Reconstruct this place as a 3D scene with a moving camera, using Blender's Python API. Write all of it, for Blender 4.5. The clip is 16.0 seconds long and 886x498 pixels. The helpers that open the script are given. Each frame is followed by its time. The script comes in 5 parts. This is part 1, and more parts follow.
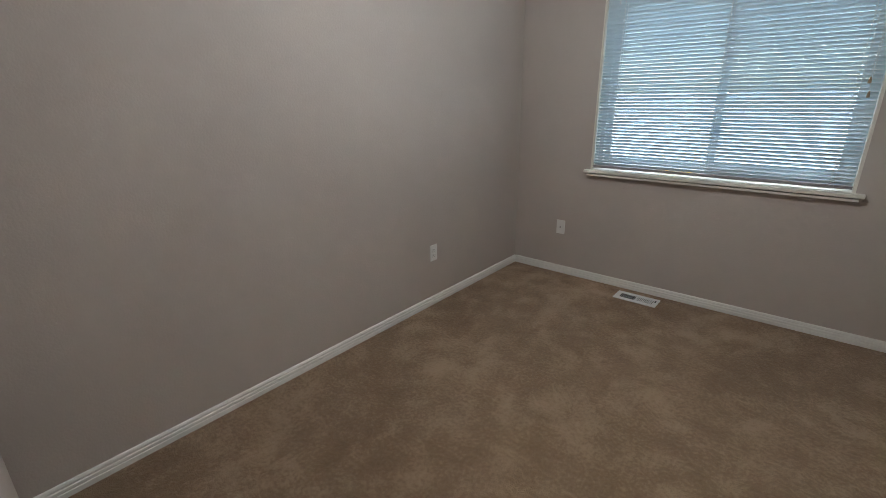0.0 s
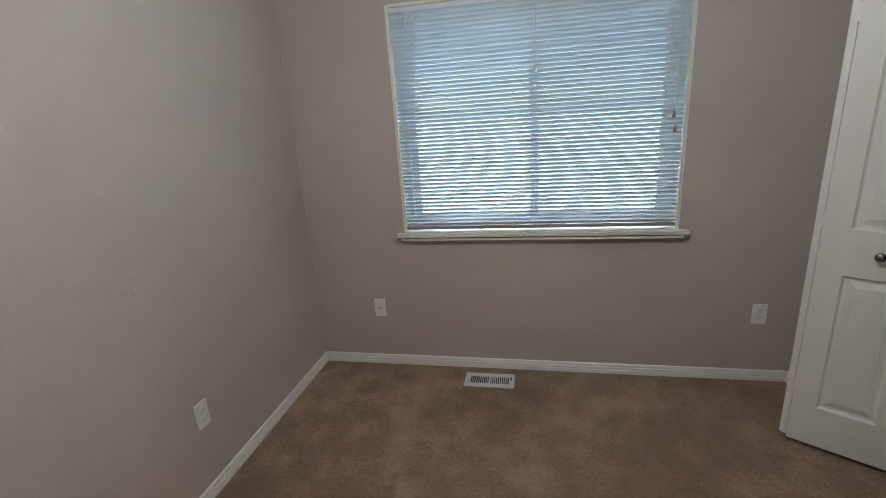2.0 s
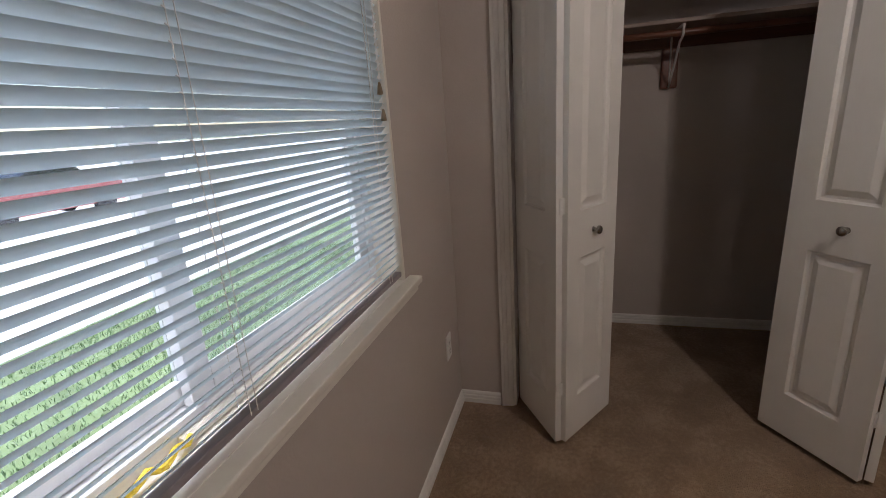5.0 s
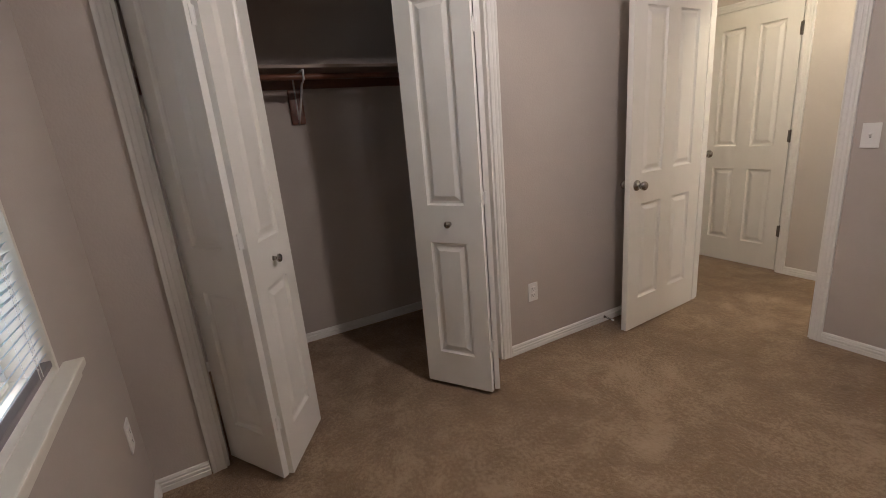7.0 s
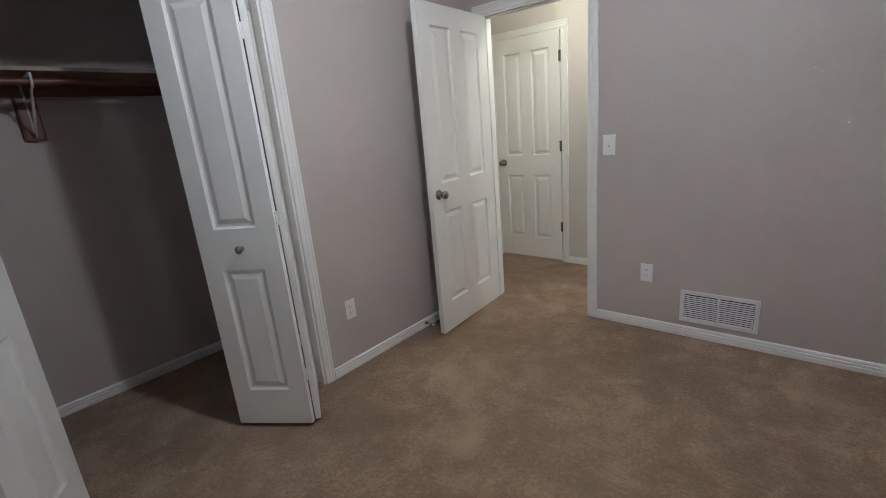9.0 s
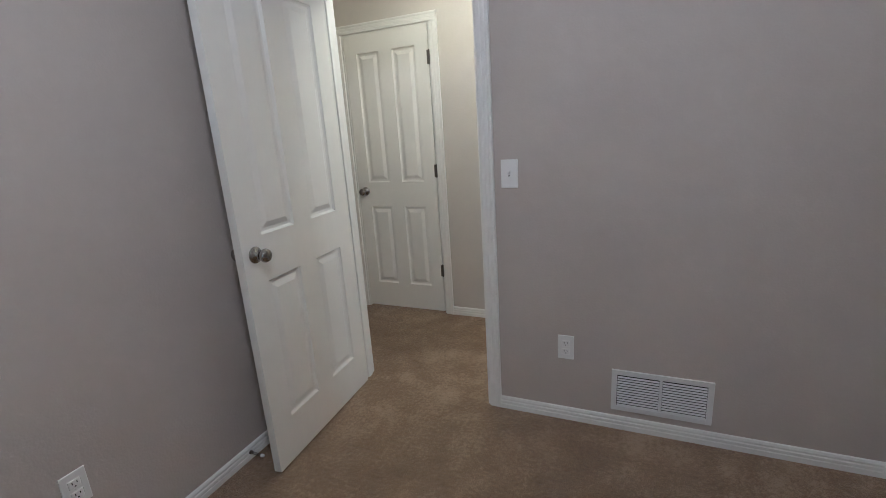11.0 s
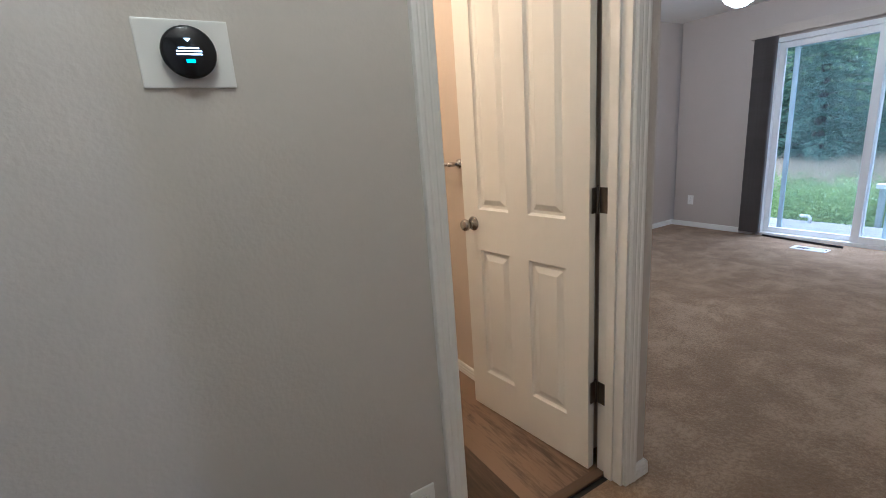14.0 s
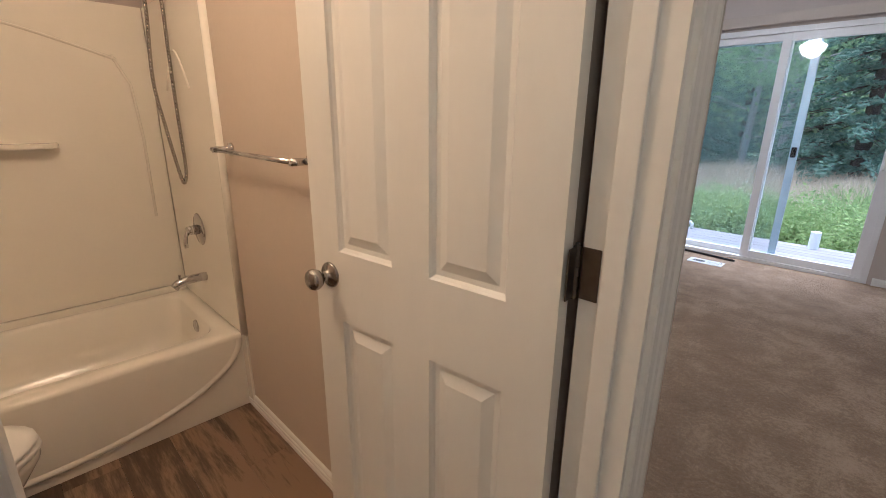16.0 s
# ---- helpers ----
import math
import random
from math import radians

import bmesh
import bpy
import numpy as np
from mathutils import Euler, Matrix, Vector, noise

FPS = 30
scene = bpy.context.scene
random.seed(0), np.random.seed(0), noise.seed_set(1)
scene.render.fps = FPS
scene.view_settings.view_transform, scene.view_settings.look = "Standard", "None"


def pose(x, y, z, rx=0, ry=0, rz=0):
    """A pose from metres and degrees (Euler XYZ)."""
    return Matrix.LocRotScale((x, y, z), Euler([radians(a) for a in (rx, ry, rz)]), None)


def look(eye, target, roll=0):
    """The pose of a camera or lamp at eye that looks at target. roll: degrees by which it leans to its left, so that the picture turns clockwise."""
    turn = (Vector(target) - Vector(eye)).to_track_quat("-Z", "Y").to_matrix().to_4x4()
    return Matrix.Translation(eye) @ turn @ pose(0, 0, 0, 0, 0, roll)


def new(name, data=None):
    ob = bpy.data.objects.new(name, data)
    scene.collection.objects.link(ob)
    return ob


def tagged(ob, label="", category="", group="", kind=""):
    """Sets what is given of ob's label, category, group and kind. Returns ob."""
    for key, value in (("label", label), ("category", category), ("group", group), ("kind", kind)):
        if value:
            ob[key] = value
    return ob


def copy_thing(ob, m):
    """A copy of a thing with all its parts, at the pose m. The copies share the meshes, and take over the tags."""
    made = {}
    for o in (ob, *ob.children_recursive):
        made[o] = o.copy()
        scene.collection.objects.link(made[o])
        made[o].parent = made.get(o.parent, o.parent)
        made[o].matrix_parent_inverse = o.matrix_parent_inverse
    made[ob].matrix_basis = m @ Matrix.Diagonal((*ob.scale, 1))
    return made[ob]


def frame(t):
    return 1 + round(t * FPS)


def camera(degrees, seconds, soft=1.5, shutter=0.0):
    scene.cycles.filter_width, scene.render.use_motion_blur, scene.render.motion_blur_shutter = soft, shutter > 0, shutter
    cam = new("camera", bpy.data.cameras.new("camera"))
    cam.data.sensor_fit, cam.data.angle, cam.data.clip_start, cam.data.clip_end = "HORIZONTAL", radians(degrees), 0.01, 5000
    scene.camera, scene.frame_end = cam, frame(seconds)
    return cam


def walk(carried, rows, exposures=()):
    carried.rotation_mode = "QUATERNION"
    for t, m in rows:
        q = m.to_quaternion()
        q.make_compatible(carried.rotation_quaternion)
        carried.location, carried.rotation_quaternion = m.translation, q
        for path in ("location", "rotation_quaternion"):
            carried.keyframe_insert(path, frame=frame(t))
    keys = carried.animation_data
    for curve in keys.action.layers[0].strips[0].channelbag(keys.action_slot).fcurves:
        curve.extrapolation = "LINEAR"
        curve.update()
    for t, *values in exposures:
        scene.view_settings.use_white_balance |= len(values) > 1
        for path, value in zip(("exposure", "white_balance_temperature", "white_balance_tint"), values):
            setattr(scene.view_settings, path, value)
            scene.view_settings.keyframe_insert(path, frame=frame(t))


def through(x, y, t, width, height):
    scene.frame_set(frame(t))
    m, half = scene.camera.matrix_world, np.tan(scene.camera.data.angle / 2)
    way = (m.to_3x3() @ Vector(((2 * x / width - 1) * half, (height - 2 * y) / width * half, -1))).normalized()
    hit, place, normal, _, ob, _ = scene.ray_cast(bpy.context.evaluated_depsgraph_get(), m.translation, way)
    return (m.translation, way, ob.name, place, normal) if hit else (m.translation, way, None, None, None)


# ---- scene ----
cam = camera(89.4, 16.0, soft=0.9)
EXPOSURES = [
    (0.0, 1.72, 5550, 5), (1.0, 1.70, 5550, 4), (3.2, 1.72, 5850, 12), (5.5, 1.24, 6600, 24), (6.0, 1.54, 6700, 28), (7.0, 1.80, 6300, 18), (8.0, 1.88, 5350, 9), (9.0, 1.86, 5200, 9),
    (11.5, 1.62, 5050, 9), (12.5, 1.54, 5000, 10), (13.5, 1.54, 4950, 12), (14.0, 1.34, 4800, 11), (14.5, 1.08, 4850, 12), (15.0, 1.02, 4950, 14), (15.5, 1.02, 5050, 16), (16.0, 1.12, 5200, 16),
]
PATH = [
    (0, (1.933, -3.297, 1.406), (0.715, -1.848, 0.76), -0.8),
    (0.5, (1.9, -3.19, 1.401), (0.746, -1.68, 0.78), -1.0),
    (1, (1.843, -2.967, 1.458), (0.872, -1.324, 0.861), -1.9),
    (1.5, (1.603, -2.74, 1.491), (0.9, -0.952, 0.938), -2.8),
    (2, (1.373, -2.474, 1.509), (0.972, -0.596, 0.949), -3.8),
    (2.5, (1.128, -2.227, 1.38), (1.118, -0.286, 0.898), -3.7),
    (3, (0.878, -1.919, 1.374), (1.312, -0.028, 0.889), -4.0),
    (3.2, (0.814, -1.769, 1.36), (1.433, 0.069, 0.873), -4.2),
    (5.3, (0.835, -0.395, 1.358), (2.74, -0.146, 0.801), -4.2),
    (5.5, (0.836, -0.342, 1.364), (2.755, -0.286, 0.801), -4.5),
    (6, (0.81, -0.309, 1.367), (2.702, -0.642, 0.808), -4.8),
    (6.5, (0.788, -0.344, 1.376), (2.606, -0.968, 0.823), -4.6),
    (7, (0.765, -0.379, 1.373), (2.464, -1.291, 0.842), -4.9),
    (7.5, (0.742, -0.412, 1.368), (2.339, -1.497, 0.845), -5.0),
    (8, (0.729, -0.445, 1.367), (2.23, -1.661, 0.848), -5.1),
    (8.5, (0.707, -0.49, 1.363), (2.101, -1.824, 0.839), -5.2),
    (9, (0.705, -0.554, 1.36), (1.968, -2.009, 0.823), -5.1),
    (9.2, (0.709, -0.595, 1.355), (1.913, -2.099, 0.816), -4.9),
    (11.3, (1.377, -1.615, 1.339), (2.097, -3.413, 0.841), -4.3),
    (11.5, (1.497, -1.735, 1.337), (2.17, -3.552, 0.842), -4.8),
    (12, (1.745, -2.103, 1.342), (2.214, -3.983, 0.847), -5.0),
    (12.5, (1.945, -2.48, 1.354), (2.129, -4.41, 0.864), -5.4),
    (13, (2.09, -2.834, 1.351), (1.94, -4.77, 0.869), -4.8),
    (13.2, (2.088, -2.965, 1.337), (1.827, -4.894, 0.881), -4.8),
    (13.5, (2.129, -3.184, 1.334), (1.566, -5.044, 0.861), -4.4),
    (13.7, (2.107, -3.302, 1.329), (1.375, -5.103, 0.86), -4.6),
    (14, (2.099, -3.45, 1.319), (1.114, -5.123, 0.84), -4.3),
    (14.5, (2.038, -3.698, 1.327), (0.694, -5.087, 0.812), -3.5),
    (15, (1.884, -3.847, 1.313), (0.329, -4.986, 0.781), -2.0),
    (15.5, (1.716, -4.005, 1.31), (0.17, -5.153, 0.768), -0.6),
    (16, (1.51, -4.144, 1.32), (0.157, -5.501, 0.748), 0.5),
]
walk(cam, [(t, look(eye, target, roll)) for t, eye, target, roll in PATH], EXPOSURES)

# world and lights
world = bpy.data.worlds.new("world")
scene.world = world
world.use_nodes = True
wn = world.node_tree
sky = wn.nodes.new("ShaderNodeTexSky")
sky.sky_type = "NISHITA"
sky.sun_disc = False
sky.sun_elevation, sky.sun_rotation = radians(80), radians(236)
sky.air_density, sky.dust_density = 1.2, 1.2
wn.links.new(sky.outputs["Color"], wn.nodes["Background"].inputs["Color"])
wn.nodes["Background"].inputs["Strength"].default_value = 0.15


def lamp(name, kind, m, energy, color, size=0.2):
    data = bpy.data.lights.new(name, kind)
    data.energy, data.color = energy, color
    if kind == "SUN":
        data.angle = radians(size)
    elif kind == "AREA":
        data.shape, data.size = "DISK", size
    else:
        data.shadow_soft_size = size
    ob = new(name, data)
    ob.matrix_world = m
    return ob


lamp("sun", "SUN", look((0, 0, 20), (1.5, 1.0, 9.5)), 5.0, (0.97, 0.98, 1.0), 60)
lamp("bedroom_ceiling_lamp", "POINT", pose(1.37, -1.66, 2.37), 10.0, (1.0, 0.92, 0.84), 0.06)
lamp("hall_ceiling_lamp", "POINT", pose(2.04, -3.70, 2.31), 5.4, (1.0, 0.905, 0.65), 0.12)
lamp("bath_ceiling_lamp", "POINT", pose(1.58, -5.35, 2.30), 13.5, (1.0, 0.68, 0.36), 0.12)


# materials
def material(name):
    m = bpy.data.materials.new(name)
    m.use_nodes = True
    return m, m.node_tree, m.node_tree.nodes["Principled BSDF"]


def node(nt, kind, **values):
    n = nt.nodes.new(kind)
    for k, v in values.items():
        n.inputs[k].default_value = v
    return n


def coords(nt, scale=(1, 1, 1)):
    tc = nt.nodes.new("ShaderNodeTexCoord")
    mp = nt.nodes.new("ShaderNodeMapping")
    mp.inputs["Scale"].default_value = scale
    nt.links.new(tc.outputs["Object"], mp.inputs["Vector"])
    return mp.outputs["Vector"]


def ramp(nt, fac, stops):
    r = nt.nodes.new("ShaderNodeValToRGB")
    els = r.color_ramp.elements
    while len(els) < len(stops):
        els.new(0.5)
    for e, (p, c) in zip(els, stops):
        e.position, e.color = p, (*c, 1)
    nt.links.new(fac, r.inputs["Fac"])
    return r.outputs["Color"]


def surface(name, color, rough=0.5, metal=0.0, vary=0.06, scale=3.0, fine=60.0, bump=0.05, stretch=(1, 1, 1), spec=0.5, bump_scale=None):
    """A painted or solid surface: base colour with two scales of variation and fine relief."""
    m, nt, p = material(name)
    v = coords(nt, stretch)
    n1 = node(nt, "ShaderNodeTexNoise", Scale=scale, Detail=4.0, Roughness=0.6)
    n2 = node(nt, "ShaderNodeTexNoise", Scale=fine, Detail=3.0)
    for n in (n1, n2):
        nt.links.new(v, n.inputs["Vector"])
    mix = nt.nodes.new("ShaderNodeMath")
    mix.operation = "MULTIPLY_ADD"
    nt.links.new(n2.outputs["Fac"], mix.inputs[0])
    mix.inputs[1].default_value = 0.35
    nt.links.new(n1.outputs["Fac"], mix.inputs[2])
    lo = tuple(c * (1 - vary) for c in color)
    hi = tuple(min(1, c * (1 + vary)) for c in color)
    nt.links.new(ramp(nt, mix.outputs[0], ((0.4, lo), (0.95, hi))), p.inputs["Base Color"])
    rr = nt.nodes.new("ShaderNodeMapRange")
    rr.inputs["To Min"].default_value, rr.inputs["To Max"].default_value = max(0.02, rough - 0.06), min(1, rough + 0.06)
    nt.links.new(n1.outputs["Fac"], rr.inputs["Value"])
    nt.links.new(rr.outputs[0], p.inputs["Roughness"])
    p.inputs["Metallic"].default_value = metal
    p.inputs["Specular IOR Level"].default_value = spec
    if bump:
        b = node(nt, "ShaderNodeBump", Strength=bump, Distance=0.01)
        n3 = n2
        if bump_scale:
            n3 = node(nt, "ShaderNodeTexNoise", Scale=bump_scale, Detail=2.0)
            nt.links.new(v, n3.inputs["Vector"])
        nt.links.new(n3.outputs["Fac"], b.inputs["Height"])
        nt.links.new(b.outputs["Normal"], p.inputs["Normal"])
    return m


def carpet_material(name, dark, mid, light, spread=0.27):
    """Cut-pile carpet: soft trodden patches, brushed streaks, sparse heel marks, tuft clumps and grain."""
    m, nt, p = material(name)
    v = coords(nt)
    warp = node(nt, "ShaderNodeTexNoise", Scale=2.6, Detail=3.0)
    nt.links.new(v, warp.inputs["Vector"])
    add = nt.nodes.new("ShaderNodeVectorMath")
    add.operation = "MULTIPLY_ADD"
    nt.links.new(warp.outputs["Color"], add.inputs[0])
    add.inputs[1].default_value = (0.22, 0.22, 0.0)
    nt.links.new(v, add.inputs[2])
    brushed = nt.nodes.new("ShaderNodeMapping")
    brushed.inputs["Rotation"].default_value = (0, 0, radians(28))
    brushed.inputs["Scale"].default_value = (9.0, 2.4, 1.0)
    nt.links.new(add.outputs[0], brushed.inputs["Vector"])
    layers = []
    for vec, scale, detail, rough, weight in ((add.outputs[0], 1.7, 3.0, 0.5, 0.40), (add.outputs[0], 6.5, 3.0, 0.5, 0.41), (brushed.outputs[0], 1.0, 3.0, 0.55, 0.14), (v, 60.0, 3.0, 0.6, 0.44), (v, 240.0, 2.0, 0.5, 0.46)):
        n = node(nt, "ShaderNodeTexNoise", Scale=scale, Detail=detail, Roughness=rough)
        nt.links.new(vec, n.inputs["Vector"])
        layers.append((n.outputs["Fac"], weight))
    total = None
    sums = []
    for fac, weight in layers:
        a = nt.nodes.new("ShaderNodeMath")
        a.operation = "MULTIPLY_ADD"
        nt.links.new(fac, a.inputs[0])
        a.inputs[1].default_value = weight
        a.inputs[2].default_value = 0.0
        if total is not None:
            nt.links.new(total, a.inputs[2])
        total = a.outputs[0]
        sums.append(total)
    # sparse darker heel marks
    marks = node(nt, "ShaderNodeTexNoise", Scale=8.5, Detail=2.0, Roughness=0.5)
    nt.links.new(add.outputs[0], marks.inputs["Vector"])
    mk = nt.nodes.new("ShaderNodeMapRange")
    mk.inputs["From Min"].default_value, mk.inputs["From Max"].default_value = 0.60, 0.74
    mk.inputs["To Min"].default_value, mk.inputs["To Max"].default_value = 0.0, -0.07
    nt.links.new(marks.outputs["Fac"], mk.inputs["Value"])
    fin = nt.nodes.new("ShaderNodeMath")
    nt.links.new(total, fin.inputs[0])
    nt.links.new(mk.outputs[0], fin.inputs[1])
    nt.links.new(ramp(nt, fin.outputs[0], ((0.965 - spread, dark), (0.965, mid), (0.965 + spread * 0.95, light))), p.inputs["Base Color"])
    p.inputs["Roughness"].default_value = 1.0
    p.inputs["Specular IOR Level"].default_value = 0.1
    p.inputs["Sheen Weight"].default_value = 0.15
    p.inputs["Sheen Roughness"].default_value = 0.6
    b = node(nt, "ShaderNodeBump", Strength=0.8, Distance=0.006)
    nt.links.new(layers[4][0], b.inputs["Height"])
    b1 = node(nt, "ShaderNodeBump", Strength=0.6, Distance=0.012)
    nt.links.new(layers[3][0], b1.inputs["Height"])
    b2 = node(nt, "ShaderNodeBump", Strength=0.2, Distance=0.03)
    nt.links.new(sums[2], b2.inputs["Height"])
    nt.links.new(b2.outputs["Normal"], b1.inputs["Normal"])
    nt.links.new(b1.outputs["Normal"], b.inputs["Normal"])
    nt.links.new(b.outputs["Normal"], p.inputs["Normal"])
    return m


def glass_material(name, tint=(1, 1, 1)):
    m, nt, p = material(name)
    p.inputs["Base Color"].default_value = (*tint, 1)
    p.inputs["Transmission Weight"].default_value = 1.0
    p.inputs["Roughness"].default_value = 0.0
    p.inputs["IOR"].default_value = 1.45
    return m


def leaf_material(name, dark, light, rough=0.6, through=0.6):
    m, nt, p = material(name)
    gi = nt.nodes.new("ShaderNodeNewGeometry")
    v = coords(nt)
    n = node(nt, "ShaderNodeTexNoise", Scale=1.1, Detail=3.0)
    nt.links.new(v, n.inputs["Vector"])
    mx = nt.nodes.new("ShaderNodeMath")
    mx.operation = "MULTIPLY_ADD"
    nt.links.new(gi.outputs["Random Per Island"], mx.inputs[0])
    mx.inputs[1].default_value = 0.5
    nt.links.new(n.outputs["Fac"], mx.inputs[2])
    nt.links.new(ramp(nt, mx.outputs[0], ((0.35, dark), (1.1, light))), p.inputs["Base Color"])
    p.inputs["Roughness"].default_value = rough
    p.inputs["Specular IOR Level"].default_value = 0.2
    tl = nt.nodes.new("ShaderNodeBsdfTranslucent")
    nt.links.new(p.inputs["Base Color"].links[0].from_socket, tl.inputs["Color"])
    mx = node(nt, "ShaderNodeMixShader", Fac=through)
    nt.links.new(p.outputs[0], mx.inputs[1])
    nt.links.new(tl.outputs[0], mx.inputs[2])
    nt.links.new(mx.outputs[0], nt.nodes["Material Output"].inputs["Surface"])
    return m


def plank_material(name, dark, mid, light, length_axis=1):
    """Wood-look planks: long grain, knots, and a tone of its own for each plank."""
    m, nt, p = material(name)
    sc = [9.0, 9.0, 9.0]
    sc[length_axis] = 1.0
    tc = nt.nodes.new("ShaderNodeTexCoord")
    oi = nt.nodes.new("ShaderNodeObjectInfo")
    off = nt.nodes.new("ShaderNodeVectorMath")
    off.operation = "MULTIPLY_ADD"
    nt.links.new(tc.outputs["Object"], off.inputs[0])
    off.inputs[1].default_value = sc
    sh = nt.nodes.new("ShaderNodeVectorMath")
    sh.operation = "SCALE"
    cb = nt.nodes.new("ShaderNodeCombineXYZ")
    for k in range(3):
        nt.links.new(oi.outputs["Random"], cb.inputs[k])
    nt.links.new(cb.outputs[0], sh.inputs[0])
    sh.inputs["Scale"].default_value = 37.0
    nt.links.new(sh.outputs[0], off.inputs[2])
    g1 = node(nt, "ShaderNodeTexNoise", Scale=1.2, Detail=5.0, Roughness=0.65, Distortion=0.7)
    g2 = node(nt, "ShaderNodeTexNoise", Scale=9.0, Detail=4.0, Roughness=0.7)
    for g in (g1, g2):
        nt.links.new(off.outputs[0], g.inputs["Vector"])
    a = nt.nodes.new("ShaderNodeMath")
    a.operation = "MULTIPLY_ADD"
    nt.links.new(g2.outputs["Fac"], a.inputs[0])
    a.inputs[1].default_value = 0.5
    nt.links.new(g1.outputs["Fac"], a.inputs[2])
    c = nt.nodes.new("ShaderNodeMath")
    c.operation = "MULTIPLY_ADD"
    nt.links.new(oi.outputs["Random"], c.inputs[0])
    c.inputs[1].default_value = 0.28
    nt.links.new(a.outputs[0], c.inputs[2])
    nt.links.new(ramp(nt, c.outputs[0], ((0.55, dark), (0.85, mid), (1.12, light))), p.inputs["Base Color"])
    p.inputs["Roughness"].default_value = 0.42
    b = node(nt, "ShaderNodeBump", Strength=0.15, Distance=0.003)
    nt.links.new(a.outputs[0], b.inputs["Height"])
    nt.links.new(b.outputs["Normal"], p.inputs["Normal"])
    return m


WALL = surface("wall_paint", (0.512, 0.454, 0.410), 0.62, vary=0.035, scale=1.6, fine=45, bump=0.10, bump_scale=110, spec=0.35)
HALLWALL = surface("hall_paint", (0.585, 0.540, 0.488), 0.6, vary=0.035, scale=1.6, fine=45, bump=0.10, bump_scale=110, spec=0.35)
BATHWALL = surface("bath_paint", (0.60, 0.505, 0.42), 0.55, vary=0.035, scale=1.6, fine=45, bump=0.10, bump_scale=110, spec=0.35)
CEIL = surface("ceiling_paint", (0.78, 0.77, 0.74), 0.85, vary=0.03, bump=0.25, bump_scale=90)
TRIM = surface("trim_paint", (0.80, 0.785, 0.745), 0.38, vary=0.04, scale=5, fine=40, bump=0.03)
DOOR = surface("door_paint", (0.80, 0.78, 0.73), 0.36, vary=0.022, scale=4, fine=30, bump=0.025, stretch=(2.5, 2.5, 0.8))
SILL = surface("sill_paint", (0.78, 0.75, 0.67), 0.35, vary=0.05, bump=0.03)
PLASTIC = surface("white_plastic", (0.82, 0.81, 0.78), 0.3, vary=0.02, bump=0.0)
VINYL = surface("window_vinyl", (0.80, 0.81, 0.82), 0.35, vary=0.03, bump=0.0)
SLAT = surface("blind_slat", (0.79, 0.85, 0.87), 0.4, vary=0.04, scale=6, bump=0.0)
nt = SLAT.node_tree
tl = nt.nodes.new("ShaderNodeBsdfTranslucent")
tl.inputs["Color"].default_value = (0.60, 0.85, 0.92, 1)
mx = nt.nodes.new("ShaderNodeMixShader")
mx.inputs[0].default_value = 0.15
nt.links.new(nt.nodes["Principled BSDF"].outputs[0], mx.inputs[1])
nt.links.new(tl.outputs[0], mx.inputs[2])
nt.links.new(mx.outputs[0], nt.nodes["Material Output"].inputs["Surface"])
# Near-black colour puts shade into slots, holes and ducts that have no depth.
DARK = surface("dark_gap", (0.015, 0.014, 0.013), 0.8, bump=0.0)
BLACK = surface("black_plastic", (0.012, 0.012, 0.014), 0.15, bump=0.0)
NICKEL = surface("satin_nickel", (0.38, 0.36, 0.335), 0.22, metal=1.0, vary=0.08, scale=30, bump=0.0)
BRONZE = surface("dull_hinge_metal", (0.16, 0.14, 0.125), 0.42, metal=1.0, vary=0.15, scale=40, bump=0.02)
CHROME = surface("chrome", (0.58, 0.57, 0.57), 0.08, metal=1.0, vary=0.03, bump=0.0)
ENAMEL = surface("vent_enamel", (0.76, 0.76, 0.74), 0.35, vary=0.05, bump=0.0)
CARPET = carpet_material("brown_carpet", (0.185, 0.115, 0.061), (0.308, 0.205, 0.121), (0.425, 0.300, 0.192), 0.26)
REDWOOD = surface("stained_wood", (0.15, 0.055, 0.03), 0.35, vary=0.3, scale=4, fine=30, stretch=(8, 1, 8), bump=0.03)
ACRYLIC = surface("tub_acrylic", (0.80, 0.76, 0.68), 0.16, vary=0.02, scale=2, bump=0.0)
CERAMIC = surface("toilet_ceramic", (0.82, 0.80, 0.74), 0.08, vary=0.02, bump=0.0)
GLASS = glass_material("window_glass", (0.97, 1.0, 1.0))
PLANK = plank_material("vinyl_plank", (0.030, 0.019, 0.013), (0.105, 0.065, 0.042), (0.25, 0.165, 0.105))
DECKWOOD = plank_material("deck_board", (0.17, 0.15, 0.15), (0.225, 0.20, 0.205), (0.28, 0.25, 0.255))
GRASS = leaf_material("grass_blade", (0.05, 0.10, 0.04), (0.11, 0.175, 0.08), through=0.15)
LAWN = surface("lawn_ground", (0.095, 0.14, 0.06), 0.95, vary=0.35, scale=1.5, fine=14, bump=0.5)


m, nt, p = material("insect_screen")
p.inputs["Base Color"].default_value = (0.17, 0.27, 0.29, 1)
p.inputs["Roughness"].default_value = 0.7
tr = nt.nodes.new("ShaderNodeBsdfTransparent")
mx = nt.nodes.new("ShaderNodeMixShader")
mx.inputs[0].default_value = 0.16
nt.links.new(tr.outputs[0], mx.inputs[1])
nt.links.new(p.outputs[0], mx.inputs[2])
nt.links.new(mx.outputs[0], nt.nodes["Material Output"].inputs["Surface"])
SCREEN = m


